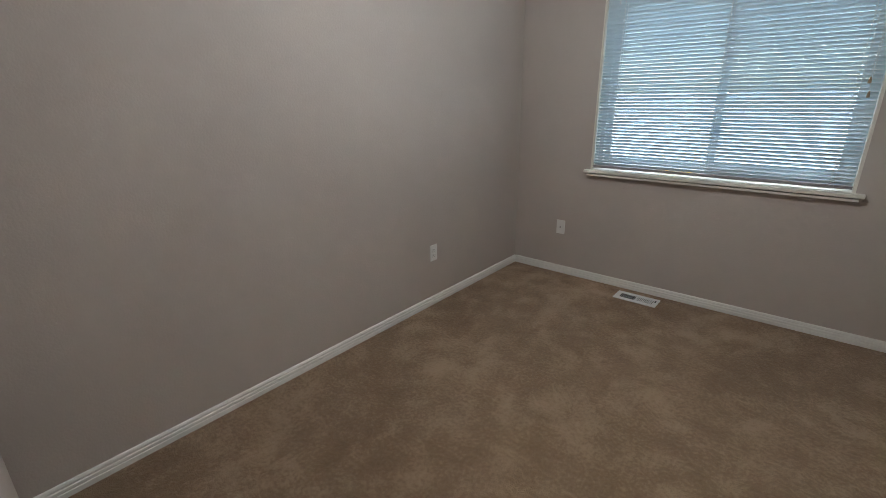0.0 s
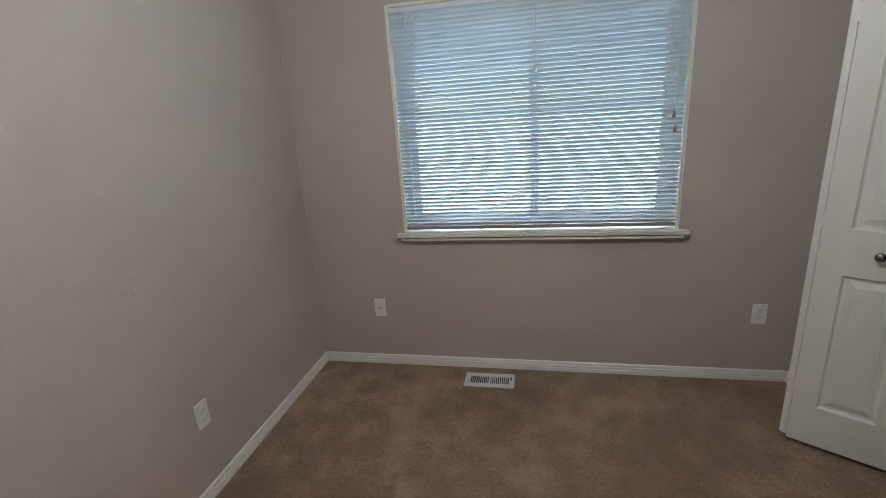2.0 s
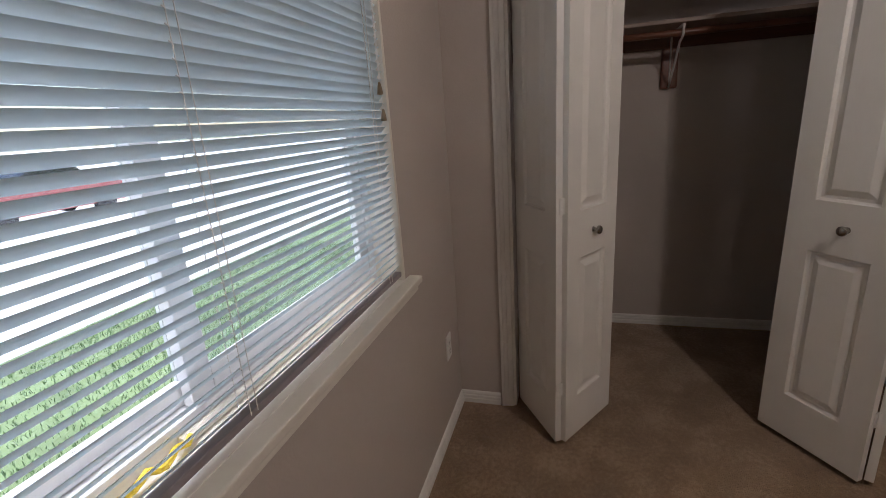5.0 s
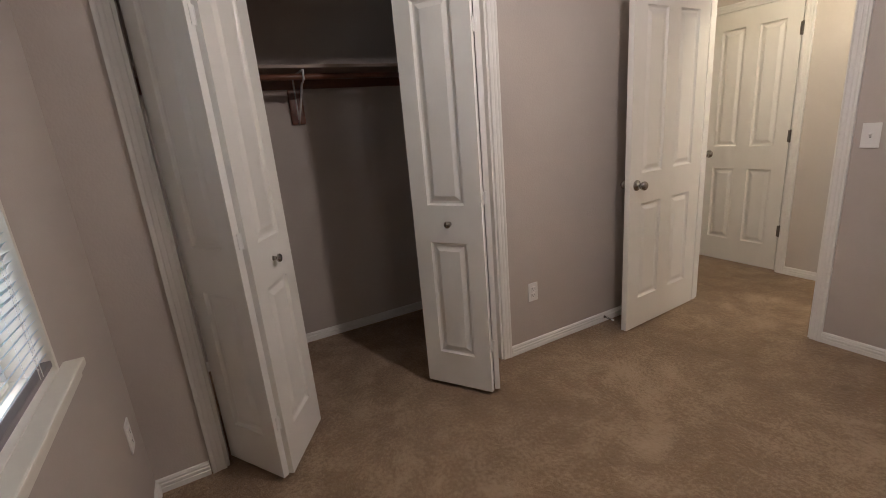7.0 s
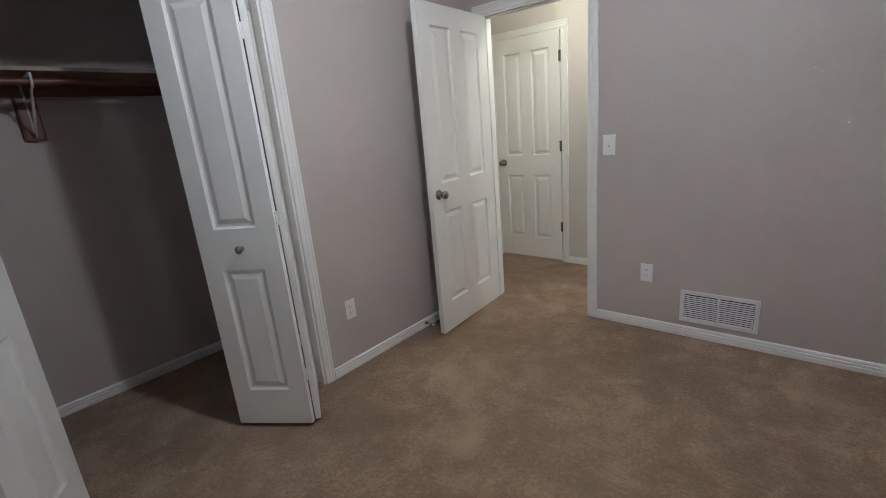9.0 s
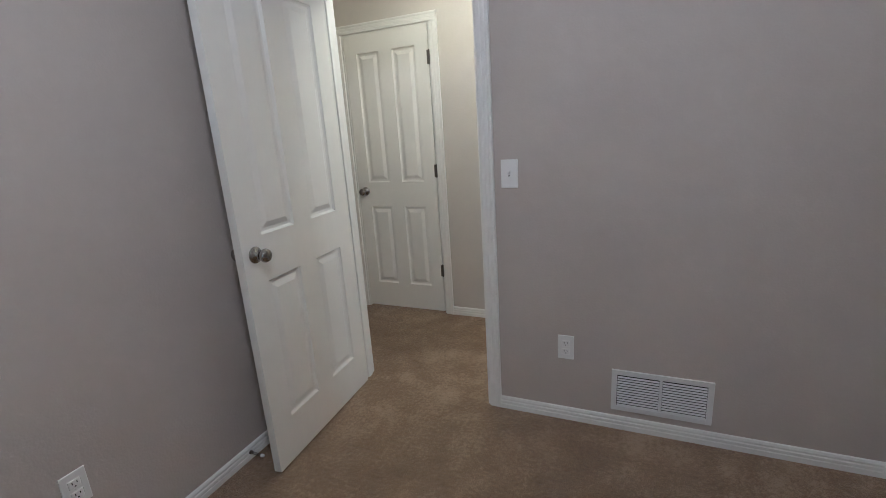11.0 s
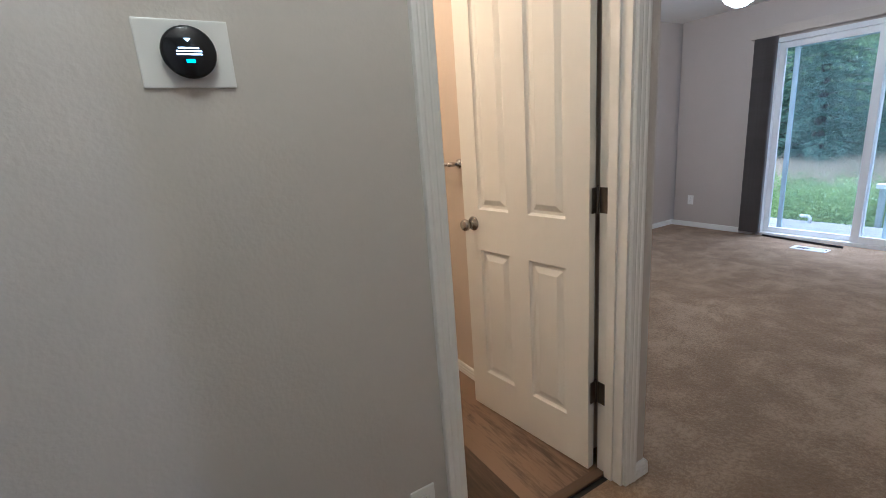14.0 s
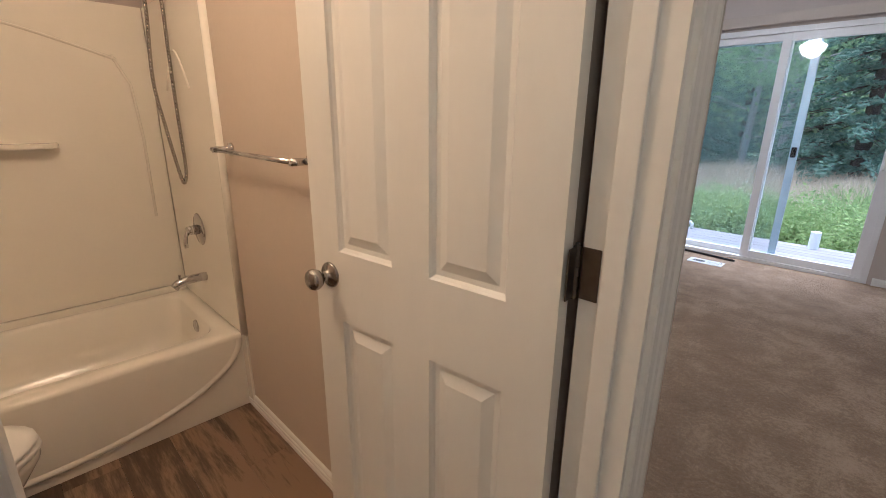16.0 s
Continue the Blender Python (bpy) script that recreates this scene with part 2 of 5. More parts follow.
# mesh helpers
def mesh_object(name, bm, mat, parent=None, smooth=False):
    me = bpy.data.meshes.new(name)
    bmesh.ops.recalc_face_normals(bm, faces=bm.faces[:])
    if smooth:
        for f in bm.faces:
            f.smooth = True
    bm.to_mesh(me)
    bm.free()
    me.materials.append(mat)
    ob = new(name, me)
    if parent:
        ob.parent = parent
    return ob


def part(name, bm, mat, parent, label="", smooth=False):
    return tagged(mesh_object(name, bm, mat, parent, smooth), label)


def empty(name, m=None):
    ob = new(name)
    ob.empty_display_size = 0.1
    if m is not None:
        ob.matrix_world = m
    return ob


def box(lo, hi, bevel=0.0, bm=None):
    bm = bm or bmesh.new()
    r = bmesh.ops.create_cube(bm, size=1.0)["verts"]
    for v in r:
        v.co = Vector([lo[k] + (v.co[k] + 0.5) * (hi[k] - lo[k]) for k in range(3)])
    if bevel:
        es = {e for v in r for e in v.link_edges}
        bmesh.ops.bevel(bm, geom=list(es), offset=bevel, segments=2, profile=0.6, affect="EDGES")
    return bm


def lathe(profile, n=24, axis="Z"):
    """Spin (radius, height) pairs round an axis."""
    bm = bmesh.new()
    rings = []
    for r, h in profile:
        ring = []
        for i in range(n):
            a = 2 * math.pi * i / n
            c, s = r * math.cos(a), r * math.sin(a)
            ring.append(bm.verts.new({"Z": (c, s, h), "Y": (c, h, s), "X": (h, c, s)}[axis]))
        rings.append(ring)
    for a, b in zip(rings, rings[1:]):
        for i in range(n):
            bm.faces.new((a[i], a[(i + 1) % n], b[(i + 1) % n], b[i]))
    for ring in (rings[0], rings[-1]):
        bm.faces.new(ring)
    bmesh.ops.remove_doubles(bm, verts=bm.verts[:], dist=1e-6)
    return bm


def extrude(profile, path_a, path_b, out, up, bm=None):
    """A straight moulding from path_a to path_b: profile points are (along out, along up)."""
    bm = bm or bmesh.new()
    a, b, out, up = Vector(path_a), Vector(path_b), Vector(out), Vector(up)
    ra = [bm.verts.new(a + out * d + up * h) for d, h in profile]
    rb = [bm.verts.new(b + out * d + up * h) for d, h in profile]
    n = len(profile)
    for i in range(n):
        bm.faces.new((ra[i], ra[(i + 1) % n], rb[(i + 1) % n], rb[i]))
    bm.faces.new(ra)
    bm.faces.new(rb)
    return bm


def tube(points, radius, n=10, bm=None):
    """A round bar along points."""
    bm = bm or bmesh.new()
    pts = [Vector(p) for p in points]
    rings = []
    for i, p in enumerate(pts):
        d = (pts[min(i + 1, len(pts) - 1)] - pts[max(i - 1, 0)]).normalized()
        ref = Vector((0, 0, 1)) if abs(d.z) < 0.9 else Vector((1, 0, 0))
        u = d.cross(ref).normalized()
        w = d.cross(u)
        rings.append([bm.verts.new(p + (u * math.cos(2 * math.pi * k / n) + w * math.sin(2 * math.pi * k / n)) * radius) for k in range(n)])
    for a, b in zip(rings, rings[1:]):
        for k in range(n):
            bm.faces.new((a[k], a[(k + 1) % n], b[(k + 1) % n], b[k]))
    bm.faces.new(rings[0])
    bm.faces.new(rings[-1])
    return bm


def wall(name, axis, a0, a1, b0, b1, z0, z1, holes=(), mat=WALL):
    """A wall along axis ('x' or 'y') from a0 to a1, b0 to b1 thick, with rectangular holes (a0, a1, z0, z1) through it."""
    cuts_a = sorted({a0, a1, *(h[0] for h in holes), *(h[1] for h in holes)})
    cuts_z = sorted({z0, z1, *(h[2] for h in holes), *(h[3] for h in holes)})
    cuts_a = [c for c in cuts_a if a0 <= c <= a1]
    cuts_z = [c for c in cuts_z if z0 <= c <= z1]
    na, nz = len(cuts_a) - 1, len(cuts_z) - 1

    def solid(i, j):
        if not (0 <= i < na and 0 <= j < nz):
            return False
        a, z = (cuts_a[i] + cuts_a[i + 1]) / 2, (cuts_z[j] + cuts_z[j + 1]) / 2
        return not any(h[0] < a < h[1] and h[2] < z < h[3] for h in holes)

    bm = bmesh.new()
    made = {}

    def vert(a, b, z):
        key = (a, b, z)
        if key not in made:
            made[key] = bm.verts.new((a, b, z) if axis == "x" else (b, a, z))
        return made[key]

    for i in range(na):
        for j in range(nz):
            if not solid(i, j):
                continue
            p, q, r, s = cuts_a[i], cuts_a[i + 1], cuts_z[j], cuts_z[j + 1]
            for b in (b0, b1):
                bm.faces.new([vert(p, b, r), vert(q, b, r), vert(q, b, s), vert(p, b, s)])
            for di, dj, e in ((-1, 0, ((p, r), (p, s))), (1, 0, ((q, r), (q, s))), (0, -1, ((p, r), (q, r))), (0, 1, ((p, s), (q, s)))):
                if not solid(i + di, j + dj):
                    (ea, ez), (fa, fz) = e
                    bm.faces.new([vert(ea, b0, ez), vert(fa, b0, fz), vert(fa, b1, fz), vert(ea, b1, ez)])
    return tagged(mesh_object(name, bm, mat), kind="structure", category="wall")


# layout
RX, RY = 2.735, -3.335            # bedroom: x 0..RX, y RY..0
H = 2.44
HALL_N, HALL_S = -3.442, -4.362   # hall faces
CL_Y0, CL_Y1 = -0.262, -1.782     # closet opening
CL_X = 3.755                      # closet back wall
WX0, WX1, WZ0, WZ1 = 0.622, 2.112, 0.872, 2.085  # bedroom window
BD0, BD1 = 1.838, 2.602           # bedroom doorway
HD0, HD1 = 2.499, 3.192           # hall cupboard doorway
BA0, BA1 = 0.853, 1.554           # bathroom doorway
DH = 2.045
BX, BY = 2.37, -6.87              # bathroom east and south
MX, MY = -3.465, -6.90            # far room west and south
SL0, SL1, SLZ = -5.895, -4.135, 2.06  # sliding door
CN0, CN1 = -1.02, -0.25           # far room cupboard doorway, in the hall's north line

tagged(wall("wall_window_side", "x", -0.15, CL_X + 0.11, 0.0, 0.15, -0.4, H, [(WX0, WX1, WZ0, WZ1)]), "taupe painted wall with the blind-covered window")
tagged(wall("wall_bedroom_west", "y", RY - 0.107, 0.0, -0.12, 0.0, 0.0, H), "plain taupe painted bedroom wall")
tagged(wall("wall_closet_front", "y", RY, 0.0, RX, RX + 0.11, 0.0, H, [(CL_Y1, CL_Y0, 0.0, 2.06)]), "taupe painted wall with closet opening")
tagged(wall("wall_closet_back", "y", HALL_N, 0.0, CL_X, CL_X + 0.11, 0.0, H), "taupe painted back wall of the closet")
tagged(wall("wall_closet_south", "x", RX + 0.11, CL_X, -2.10, -2.00, 0.0, H), "taupe painted side wall of the closet")
tagged(wall("wall_bedroom_south", "x", 0.0, CL_X, HALL_N, RY, 0.0, H, [(BD0, BD1, 0.0, DH)]), "taupe painted wall with the bedroom doorway")
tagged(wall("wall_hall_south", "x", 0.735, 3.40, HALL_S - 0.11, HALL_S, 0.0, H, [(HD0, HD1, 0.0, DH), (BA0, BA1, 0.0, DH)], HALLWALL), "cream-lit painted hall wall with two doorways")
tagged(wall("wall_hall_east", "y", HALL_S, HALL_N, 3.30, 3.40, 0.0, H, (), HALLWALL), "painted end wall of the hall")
tagged(wall("wall_hall_cupboard_back", "x", HD0 - 0.1, HD1 + 0.1, -5.2, -5.1, 0.0, H), "plain painted cupboard back wall")
# Made-up niche: wall thinned here so the gap beside the hinges falls dark.
tagged(wall("wall_bath_added_niche", "y", HALL_S - 0.20, HALL_S - 0.11, 0.735, 0.760, 0.0, H, (), BATHWALL), "narrow tan niche added behind the bathroom door hinges to darken the gap")
tagged(wall("wall_bath_west", "y", BY, HALL_S - 0.20, 0.735, 0.850, 0.0, H, (), BATHWALL), "tan painted bathroom wall with towel bar")
tagged(wall("wall_bath_east", "y", BY, HALL_S - 0.11, BX, BX + 0.1, 0.0, H, (), BATHWALL), "painted bathroom wall behind the toilet")
tagged(wall("wall_bath_south", "x", MX - 0.15, BX + 0.1, BY - 0.13, BY - 0.03, 0.0, H), "painted rear wall of bathroom and far room")
tagged(wall("wall_far_room_north", "x", MX - 0.15, 0.0, HALL_N, RY, 0.0, H, [(CN0, CN1, 0.0, DH)]), "taupe painted wall with a cupboard doorway")
tagged(wall("wall_slider_side", "y", BY, HALL_N, MX - 0.15, MX, -0.4, H, [(SL0, SL1, 0.0, SLZ)]), "taupe painted wall with sliding glass door")
tagged(wall("wall_far_cupboard_back", "x", CN0 - 0.3, CN1 + 0.12, -2.7, -2.6, 0.0, H), "dark cupboard rear wall")
tagged(wall("wall_far_cupboard_west", "y", RY, -2.6, CN0 - 0.3, CN0 - 0.2, 0.0, H), "dark cupboard side wall")
tagged(wall("wall_far_cupboard_east", "y", RY, -2.6, CN1 + 0.09, CN1 + 0.12, 0.0, H), "dark cupboard side wall")

tagged(mesh_object("floor", box((-0.15, HALL_S - 0.05, -0.12), (CL_X + 0.11, 0.0, 0.0)), CARPET), "mottled brown cut-pile carpet with tread marks", "floor", kind="structure")
tagged(mesh_object("floor_far_room", box((MX, BY - 0.05, -0.12), (0.735, HALL_S - 0.05, 0.0)), CARPET), "brown cut-pile carpet of the far room", "floor", kind="structure")
tagged(mesh_object("floor_far_room_strip", box((MX, HALL_S - 0.05, -0.12), (-0.15, -2.6, 0.0)), CARPET), "brown cut-pile carpet of the far room", "floor", kind="structure")
tagged(mesh_object("floor_under_cupboard", box((HD0 - 0.1, -5.1, -0.12), (HD1 + 0.1, HALL_S - 0.05, -0.001)), CARPET), "carpet inside the hall cupboard", "floor", kind="structure")
tagged(mesh_object("ceiling", box((MX - 0.15, BY - 0.13, H), (CL_X + 0.11, 0.15, H + 0.1)), CEIL), "white textured ceiling", "ceiling", kind="structure")

# baseboards and casings
BASE = ((0, 0), (0.014, 0), (0.014, 0.022), (0.0105, 0.025), (0.0130, 0.029), (0.0130, 0.039), (0.0090, 0.043), (0.0100, 0.051), (0.006, 0.059), (0, 0.062))
CASE = ((0, 0), (0.009, 0), (0.0115, 0.003), (0.0125, 0.017), (0.0113, 0.021), (0.0133, 0.026), (0.0142, 0.036), (0.0128, 0.040), (0.0158, 0.046), (0.016, 0.054), (0.0145, 0.057), (0, 0.057))


def baseboard(a, b, out):
    return tagged(mesh_object("baseboard", extrude(BASE, a, b, out, (0, 0, 1)), TRIM), "white ribbed baseboard along the wall", "baseboard", kind="structure")


def casing(name, axis, lo, hi, plane, out, top, sides=(True, True)):
    """Door casing round an opening lo..hi on a wall face: two legs and a head, each a part."""
    root = tagged(empty(name), "white moulded door casing", "trim", kind="structure")
    vec = (lambda a, b, z: (a, b, z)) if axis == "x" else (lambda a, b, z: (b, a, z))
    o = vec(0, out, 0)
    if sides[0]:
        part("leg", extrude(CASE, vec(lo, plane, 0), vec(lo, plane, top), o, vec(-1, 0, 0)), TRIM, root)
    if sides[1]:
        part("leg", extrude(CASE, vec(hi, plane, 0), vec(hi, plane, top), o, vec(1, 0, 0)), TRIM, root)
    part("head", extrude(CASE, vec(lo - 0.057 * sides[0], plane, top), vec(hi + 0.057 * sides[1], plane, top), o, (0, 0, 1)), TRIM, root)
    return root


def jamb(name, axis, lo, hi, b0, b1, top, stop=None):
    """Door jamb lining inside an opening, with stops."""
    root = tagged(empty(name), "white painted door jamb", "trim", kind="structure")
    t = 0.012
    sw = (lambda l, h: (l, h)) if axis == "x" else (lambda l, h: ((l[1], l[0], l[2]), (h[1], h[0], h[2])))
    for nm, l, h in (("side", (lo - 0.006, b0, 0), (lo + t, b1, top - t)), ("side", (hi - t, b0, 0), (hi + 0.006, b1, top - t)), ("head", (lo - 0.006, b0, top - t), (hi + 0.006, b1, top + 0.006))):
        part(nm, box(*sw(l, h)), TRIM, root)
    if stop is not None:
        for l, h in (((lo + t, stop, 0), (lo + t + 0.01, stop + 0.035, top - t - 0.01)), ((hi - t - 0.01, stop, 0), (hi - t, stop + 0.035, top - t - 0.01)), ((lo + t, stop, top - t - 0.01), (hi - t, stop + 0.035, top - t))):
            part("stop", box(*sw(l, h), 0.002), TRIM, root)
    return root


baseboard((0, 0, 0), (0, RY, 0), (1, 0, 0))
baseboard((0.014, 0, 0), (RX - 0.014, 0, 0), (0, -1, 0))
baseboard((RX, 0, 0), (RX, CL_Y0 + 0.063, 0), (-1, 0, 0))
baseboard((RX, CL_Y1 - 0.063, 0), (RX, RY, 0), (-1, 0, 0))
baseboard((0.014, RY, 0), (BD0 - 0.057, RY, 0), (0, 1, 0))
baseboard((BD1 + 0.057, RY, 0), (RX - 0.014, RY, 0), (0, 1, 0))
baseboard((CL_X, -2.0, 0), (CL_X, 0, 0), (-1, 0, 0))
baseboard((RX + 0.11, -2.0, 0), (CL_X - 0.014, -2.0, 0), (0, 1, 0))
baseboard((RX + 0.11, 0, 0), (CL_X - 0.014, 0, 0), (0, -1, 0))
baseboard((BA1 + 0.035, HALL_S, 0), (HD0 - 0.057, HALL_S, 0), (0, 1, 0))
baseboard((HD1 + 0.057, HALL_S, 0), (3.30, HALL_S, 0), (0, 1, 0))
baseboard((0.735, HALL_S, 0), (BA0 - 0.057, HALL_S, 0), (0, 1, 0))
baseboard((0.735, HALL_S + 0.014, 0), (0.735, BY + 0.1, 0), (-1, 0, 0))
baseboard((CN1 + 0.057, HALL_N, 0), (BD0 - 0.057, HALL_N, 0), (0, -1, 0))
baseboard((MX, HALL_N, 0), (CN0 - 0.057, HALL_N, 0), (0, -1, 0))
baseboard((MX, HALL_N - 0.014, 0), (MX, SL1 + 0.03, 0), (1, 0, 0))
baseboard((MX, SL0 - 0.03, 0), (MX, BY - 0.03, 0), (1, 0, 0))
baseboard((MX + 0.014, BY - 0.03, 0), (0.735, BY - 0.03, 0), (0, 1, 0))
baseboard((0.850, -6.09, 0), (0.850, HALL_S - 0.20, 0), (1, 0, 0))

casing("casing_bedroom", "x", BD0, BD1, RY, 1, DH)
casing("casing_bedroom_hall", "x", BD0, BD1, HALL_N, -1, DH)
jamb("jamb_bedroom", "x", BD0, BD1, HALL_N, RY, DH, stop=RY - 0.037 - 0.035)
casing("casing_hall_cupboard", "x", HD0, HD1, HALL_S, 1, DH)
jamb("jamb_hall_cupboard", "x", HD0, HD1, HALL_S - 0.11, HALL_S, DH, stop=HALL_S - 0.075)
casing("casing_bathroom", "x", BA0, BA1 - 0.007, HALL_S, 1, DH)
jamb("jamb_bathroom", "x", BA0, BA1, HALL_S - 0.11, HALL_S, DH, stop=HALL_S - 0.072)
casing("casing_closet", "y", CL_Y1, CL_Y0, RX, -1, 2.06)
jamb("jamb_closet", "y", CL_Y1, CL_Y0, RX, RX + 0.11, 2.06)
casing("casing_far_cupboard", "x", CN0, CN1, HALL_N, -1, DH)
jamb("jamb_far_cupboard", "x", CN0, CN1, HALL_N, RY, DH)


# doors
def panel_skin(bm, bmp, w, cells, zs, xs, y, sign):
    """One face of a moulded door: flat stiles with sunk mouldings; the raised fields go to a list of their own meshes."""
    for i in range(len(xs) - 1):
        for j in range(len(zs) - 1):
            x0, x1, z0, z1 = xs[i], xs[i + 1], zs[j], zs[j + 1]
            if (i, j) not in cells:
                bm.faces.new([bm.verts.new(c) for c in ((x0, y, z0), (x1, y, z0), (x1, y, z1), (x0, y, z1))])
                continue
            rings = []
            for inset, depth in ((0, 0), (0.003, 0.006), (0.009, 0.0115), (0.020, 0.0120)):
                rings.append([bm.verts.new((x, y - sign * depth, z)) for x, z in ((x0 + inset, z0 + inset), (x1 - inset, z0 + inset), (x1 - inset, z1 - inset), (x0 + inset, z1 - inset))])
            for a, b in zip(rings, rings[1:]):
                for k in range(4):
                    bm.faces.new((a[k], a[(k + 1) % 4], b[(k + 1) % 4], b[k]))
            field = bmesh.new()
            rings = []
            for inset, depth in ((0.020, 0.0121), (0.041, 0.0034), (0.044, 0.0022)):
                rings.append([field.verts.new((x, y - sign * depth, z)) for x, z in ((x0 + inset, z0 + inset), (x1 - inset, z0 + inset), (x1 - inset, z1 - inset), (x0 + inset, z1 - inset))])
            for a, b in zip(rings, rings[1:]):
                for k in range(4):
                    field.faces.new((a[k], a[(k + 1) % 4], b[(k + 1) % 4], b[k]))
            field.faces.new(rings[-1])
            bmp.append(field)


def door_leaf(name, w, h, t, xs, zs, cells, label, mat=DOOR, category="door", kind="structure"):
    """A leaf from x 0 to w, y 0 to -t, z 0 to h, moulded on both faces."""
    bm, fields = bmesh.new(), []
    panel_skin(bm, fields, w, cells, zs, xs, 0.0, 1)
    panel_skin(bm, fields, w, cells, zs, xs, -t, -1)
    for a, b in (((0, 0), (w, 0)), ((w, 0), (w, h)), ((w, h), (0, h)), ((0, h), (0, 0))):
        bm.faces.new([bm.verts.new(c) for c in ((a[0], 0, a[1]), (b[0], 0, b[1]), (b[0], -t, b[1]), (a[0], -t, a[1]))])
    bmesh.ops.remove_doubles(bm, verts=bm.verts[:], dist=1e-5)
    leaf = mesh_object(name, bm, mat)
    tagged(leaf, label, category, kind=kind)
    for f in fields:
        part("panel", f, mat, leaf)
    return leaf


def four_panel(name, w, label, h=2.02):
    s = w * 0.15
    m = w * 0.16
    pw = (w - 2 * s - m) / 2
    xs = [0, s, s + pw, s + pw + m, w - s, w]
    zs = [0, 0.198, 0.808, 0.992, 1.90, h]
    return door_leaf(name, w, h, 0.035, xs, zs, {(1, 1), (3, 1), (1, 3), (3, 3)}, label)


KNOB = ((0.0001, 0.0), (0.0325, 0.0), (0.0325, 0.003), (0.029, 0.007), (0.013, 0.010), (0.0115, 0.026), (0.014, 0.031), (0.022, 0.036), (0.0265, 0.045), (0.0265, 0.053), (0.023, 0.060), (0.014, 0.0655), (0.0001, 0.067))
SMALL_KNOB = ((0.0001, 0.0), (0.011, 0.0), (0.0085, 0.004), (0.0065, 0.014), (0.010, 0.018), (0.0165, 0.022), (0.0175, 0.027), (0.0145, 0.032), (0.0001, 0.0345))


def knob(parent, x, y, z, sign, profile=KNOB, name="door_knob"):
    bm = lathe([(r, h * sign) for r, h in profile], 24, "Y")
    k = part(name, bm, NICKEL, parent, "round satin-nickel knob", smooth=True)
    k.location = (x, y, z)
    return k


def hinge(parent, x, y, z, mat=BRONZE, leaf_dirs=((-1, 0),), e=0.032):
    """A butt hinge: knuckle barrel of five rings and leaf plates with screw heads."""
    bm = bmesh.new()
    for k in range(5):
        z0 = z - 0.044 + k * 0.0178
        tube([(x, y, z0), (x, y, z0 + 0.0165)], 0.0062, 10, bm)
    tube([(x, y, z - 0.048), (x, y, z + 0.049)], 0.004, 8, bm)
    for dx, dy in leaf_dirs:
        lo = (min(x, x + dx * e) - 0.001 * abs(dy), min(y, y + dy * e) - 0.001 * abs(dx), z - 0.044)
        hi = (max(x, x + dx * e) + 0.001 * abs(dy), max(y, y + dy * e) + 0.001 * abs(dx), z + 0.044)
        box(lo, hi, 0.0005, bm)
    return part("hinge", bm, mat, parent, "dull metal butt hinge")


# bedroom door, open into the room
door = four_panel("door_1", 0.74, "white four-panel bedroom door standing open")
door.matrix_world = pose(2.562, -3.330, 0.012, 0, 0, 93.3)
knob(door, 0.74 - 0.063, 0.0, 0.925, 1)
knob(door, 0.74 - 0.063, -0.035, 0.925, -1)
part("latch", box((0.7345, -0.029, 0.895), (0.7365, -0.006, 0.955), 0.001), BRONZE, door, "metal latch plate on the door edge")
for z in (0.31, 1.065, 1.82):
    hinge(door, -0.006, -0.039, z)

# hall cupboard door, shut
cup = four_panel("door_2", HD1 - HD0 - 0.034, "white four-panel cupboard door, shut")
cup.matrix_world = pose(HD1 - 0.015, HALL_S - 0.036, 0.014, 0, 0, 180)
knob(cup, 0.062, -0.035, 0.925, -1)
for z in (0.325, 1.065, 1.815):
    hinge(cup, HD1 - HD0 - 0.028, -0.0385, z, BRONZE, ((-1, 0),), 0.016)

# bathroom door, open inwards
bath_door = four_panel("door_3", 0.666, "white four-panel bathroom door standing open")
bath_door.matrix_world = pose(0.9020, HALL_S - 0.1240, 0.012, 0, 0, -84.0)
knob(bath_door, 0.666 - 0.062, 0.0, 0.925, 1)
knob(bath_door, 0.666 - 0.062, -0.035, 0.925, -1)
for z in (0.335, 1.065, 1.815):
    hinge(bath_door, -0.008, -0.034, z, BRONZE, ((0, 1),))
    part("hinge_plate", box((BA0 + 0.0125, HALL_S - 0.110, z - 0.032), (BA0 + 0.0145, HALL_S - 0.078, z + 0.056), 0.0005), BRONZE, bath_door, "dull metal hinge plate on the jamb").matrix_parent_inverse = bath_door.matrix_basis.inverted()

# far room cupboard door, ajar
far_door = four_panel("door_4", 0.735, "white four-panel cupboard door standing ajar")
far_door.matrix_world = pose(CN0 + 0.02, HALL_N - 0.002, 0.012, 0, 0, -11)
knob(far_door, 0.74 - 0.063, 0.0, 0.925, 1)
knob(far_door, 0.74 - 0.063, -0.035, 0.925, -1)
for z in (0.31, 1.065, 1.82):
    hinge(far_door, -0.004, -0.039, z)


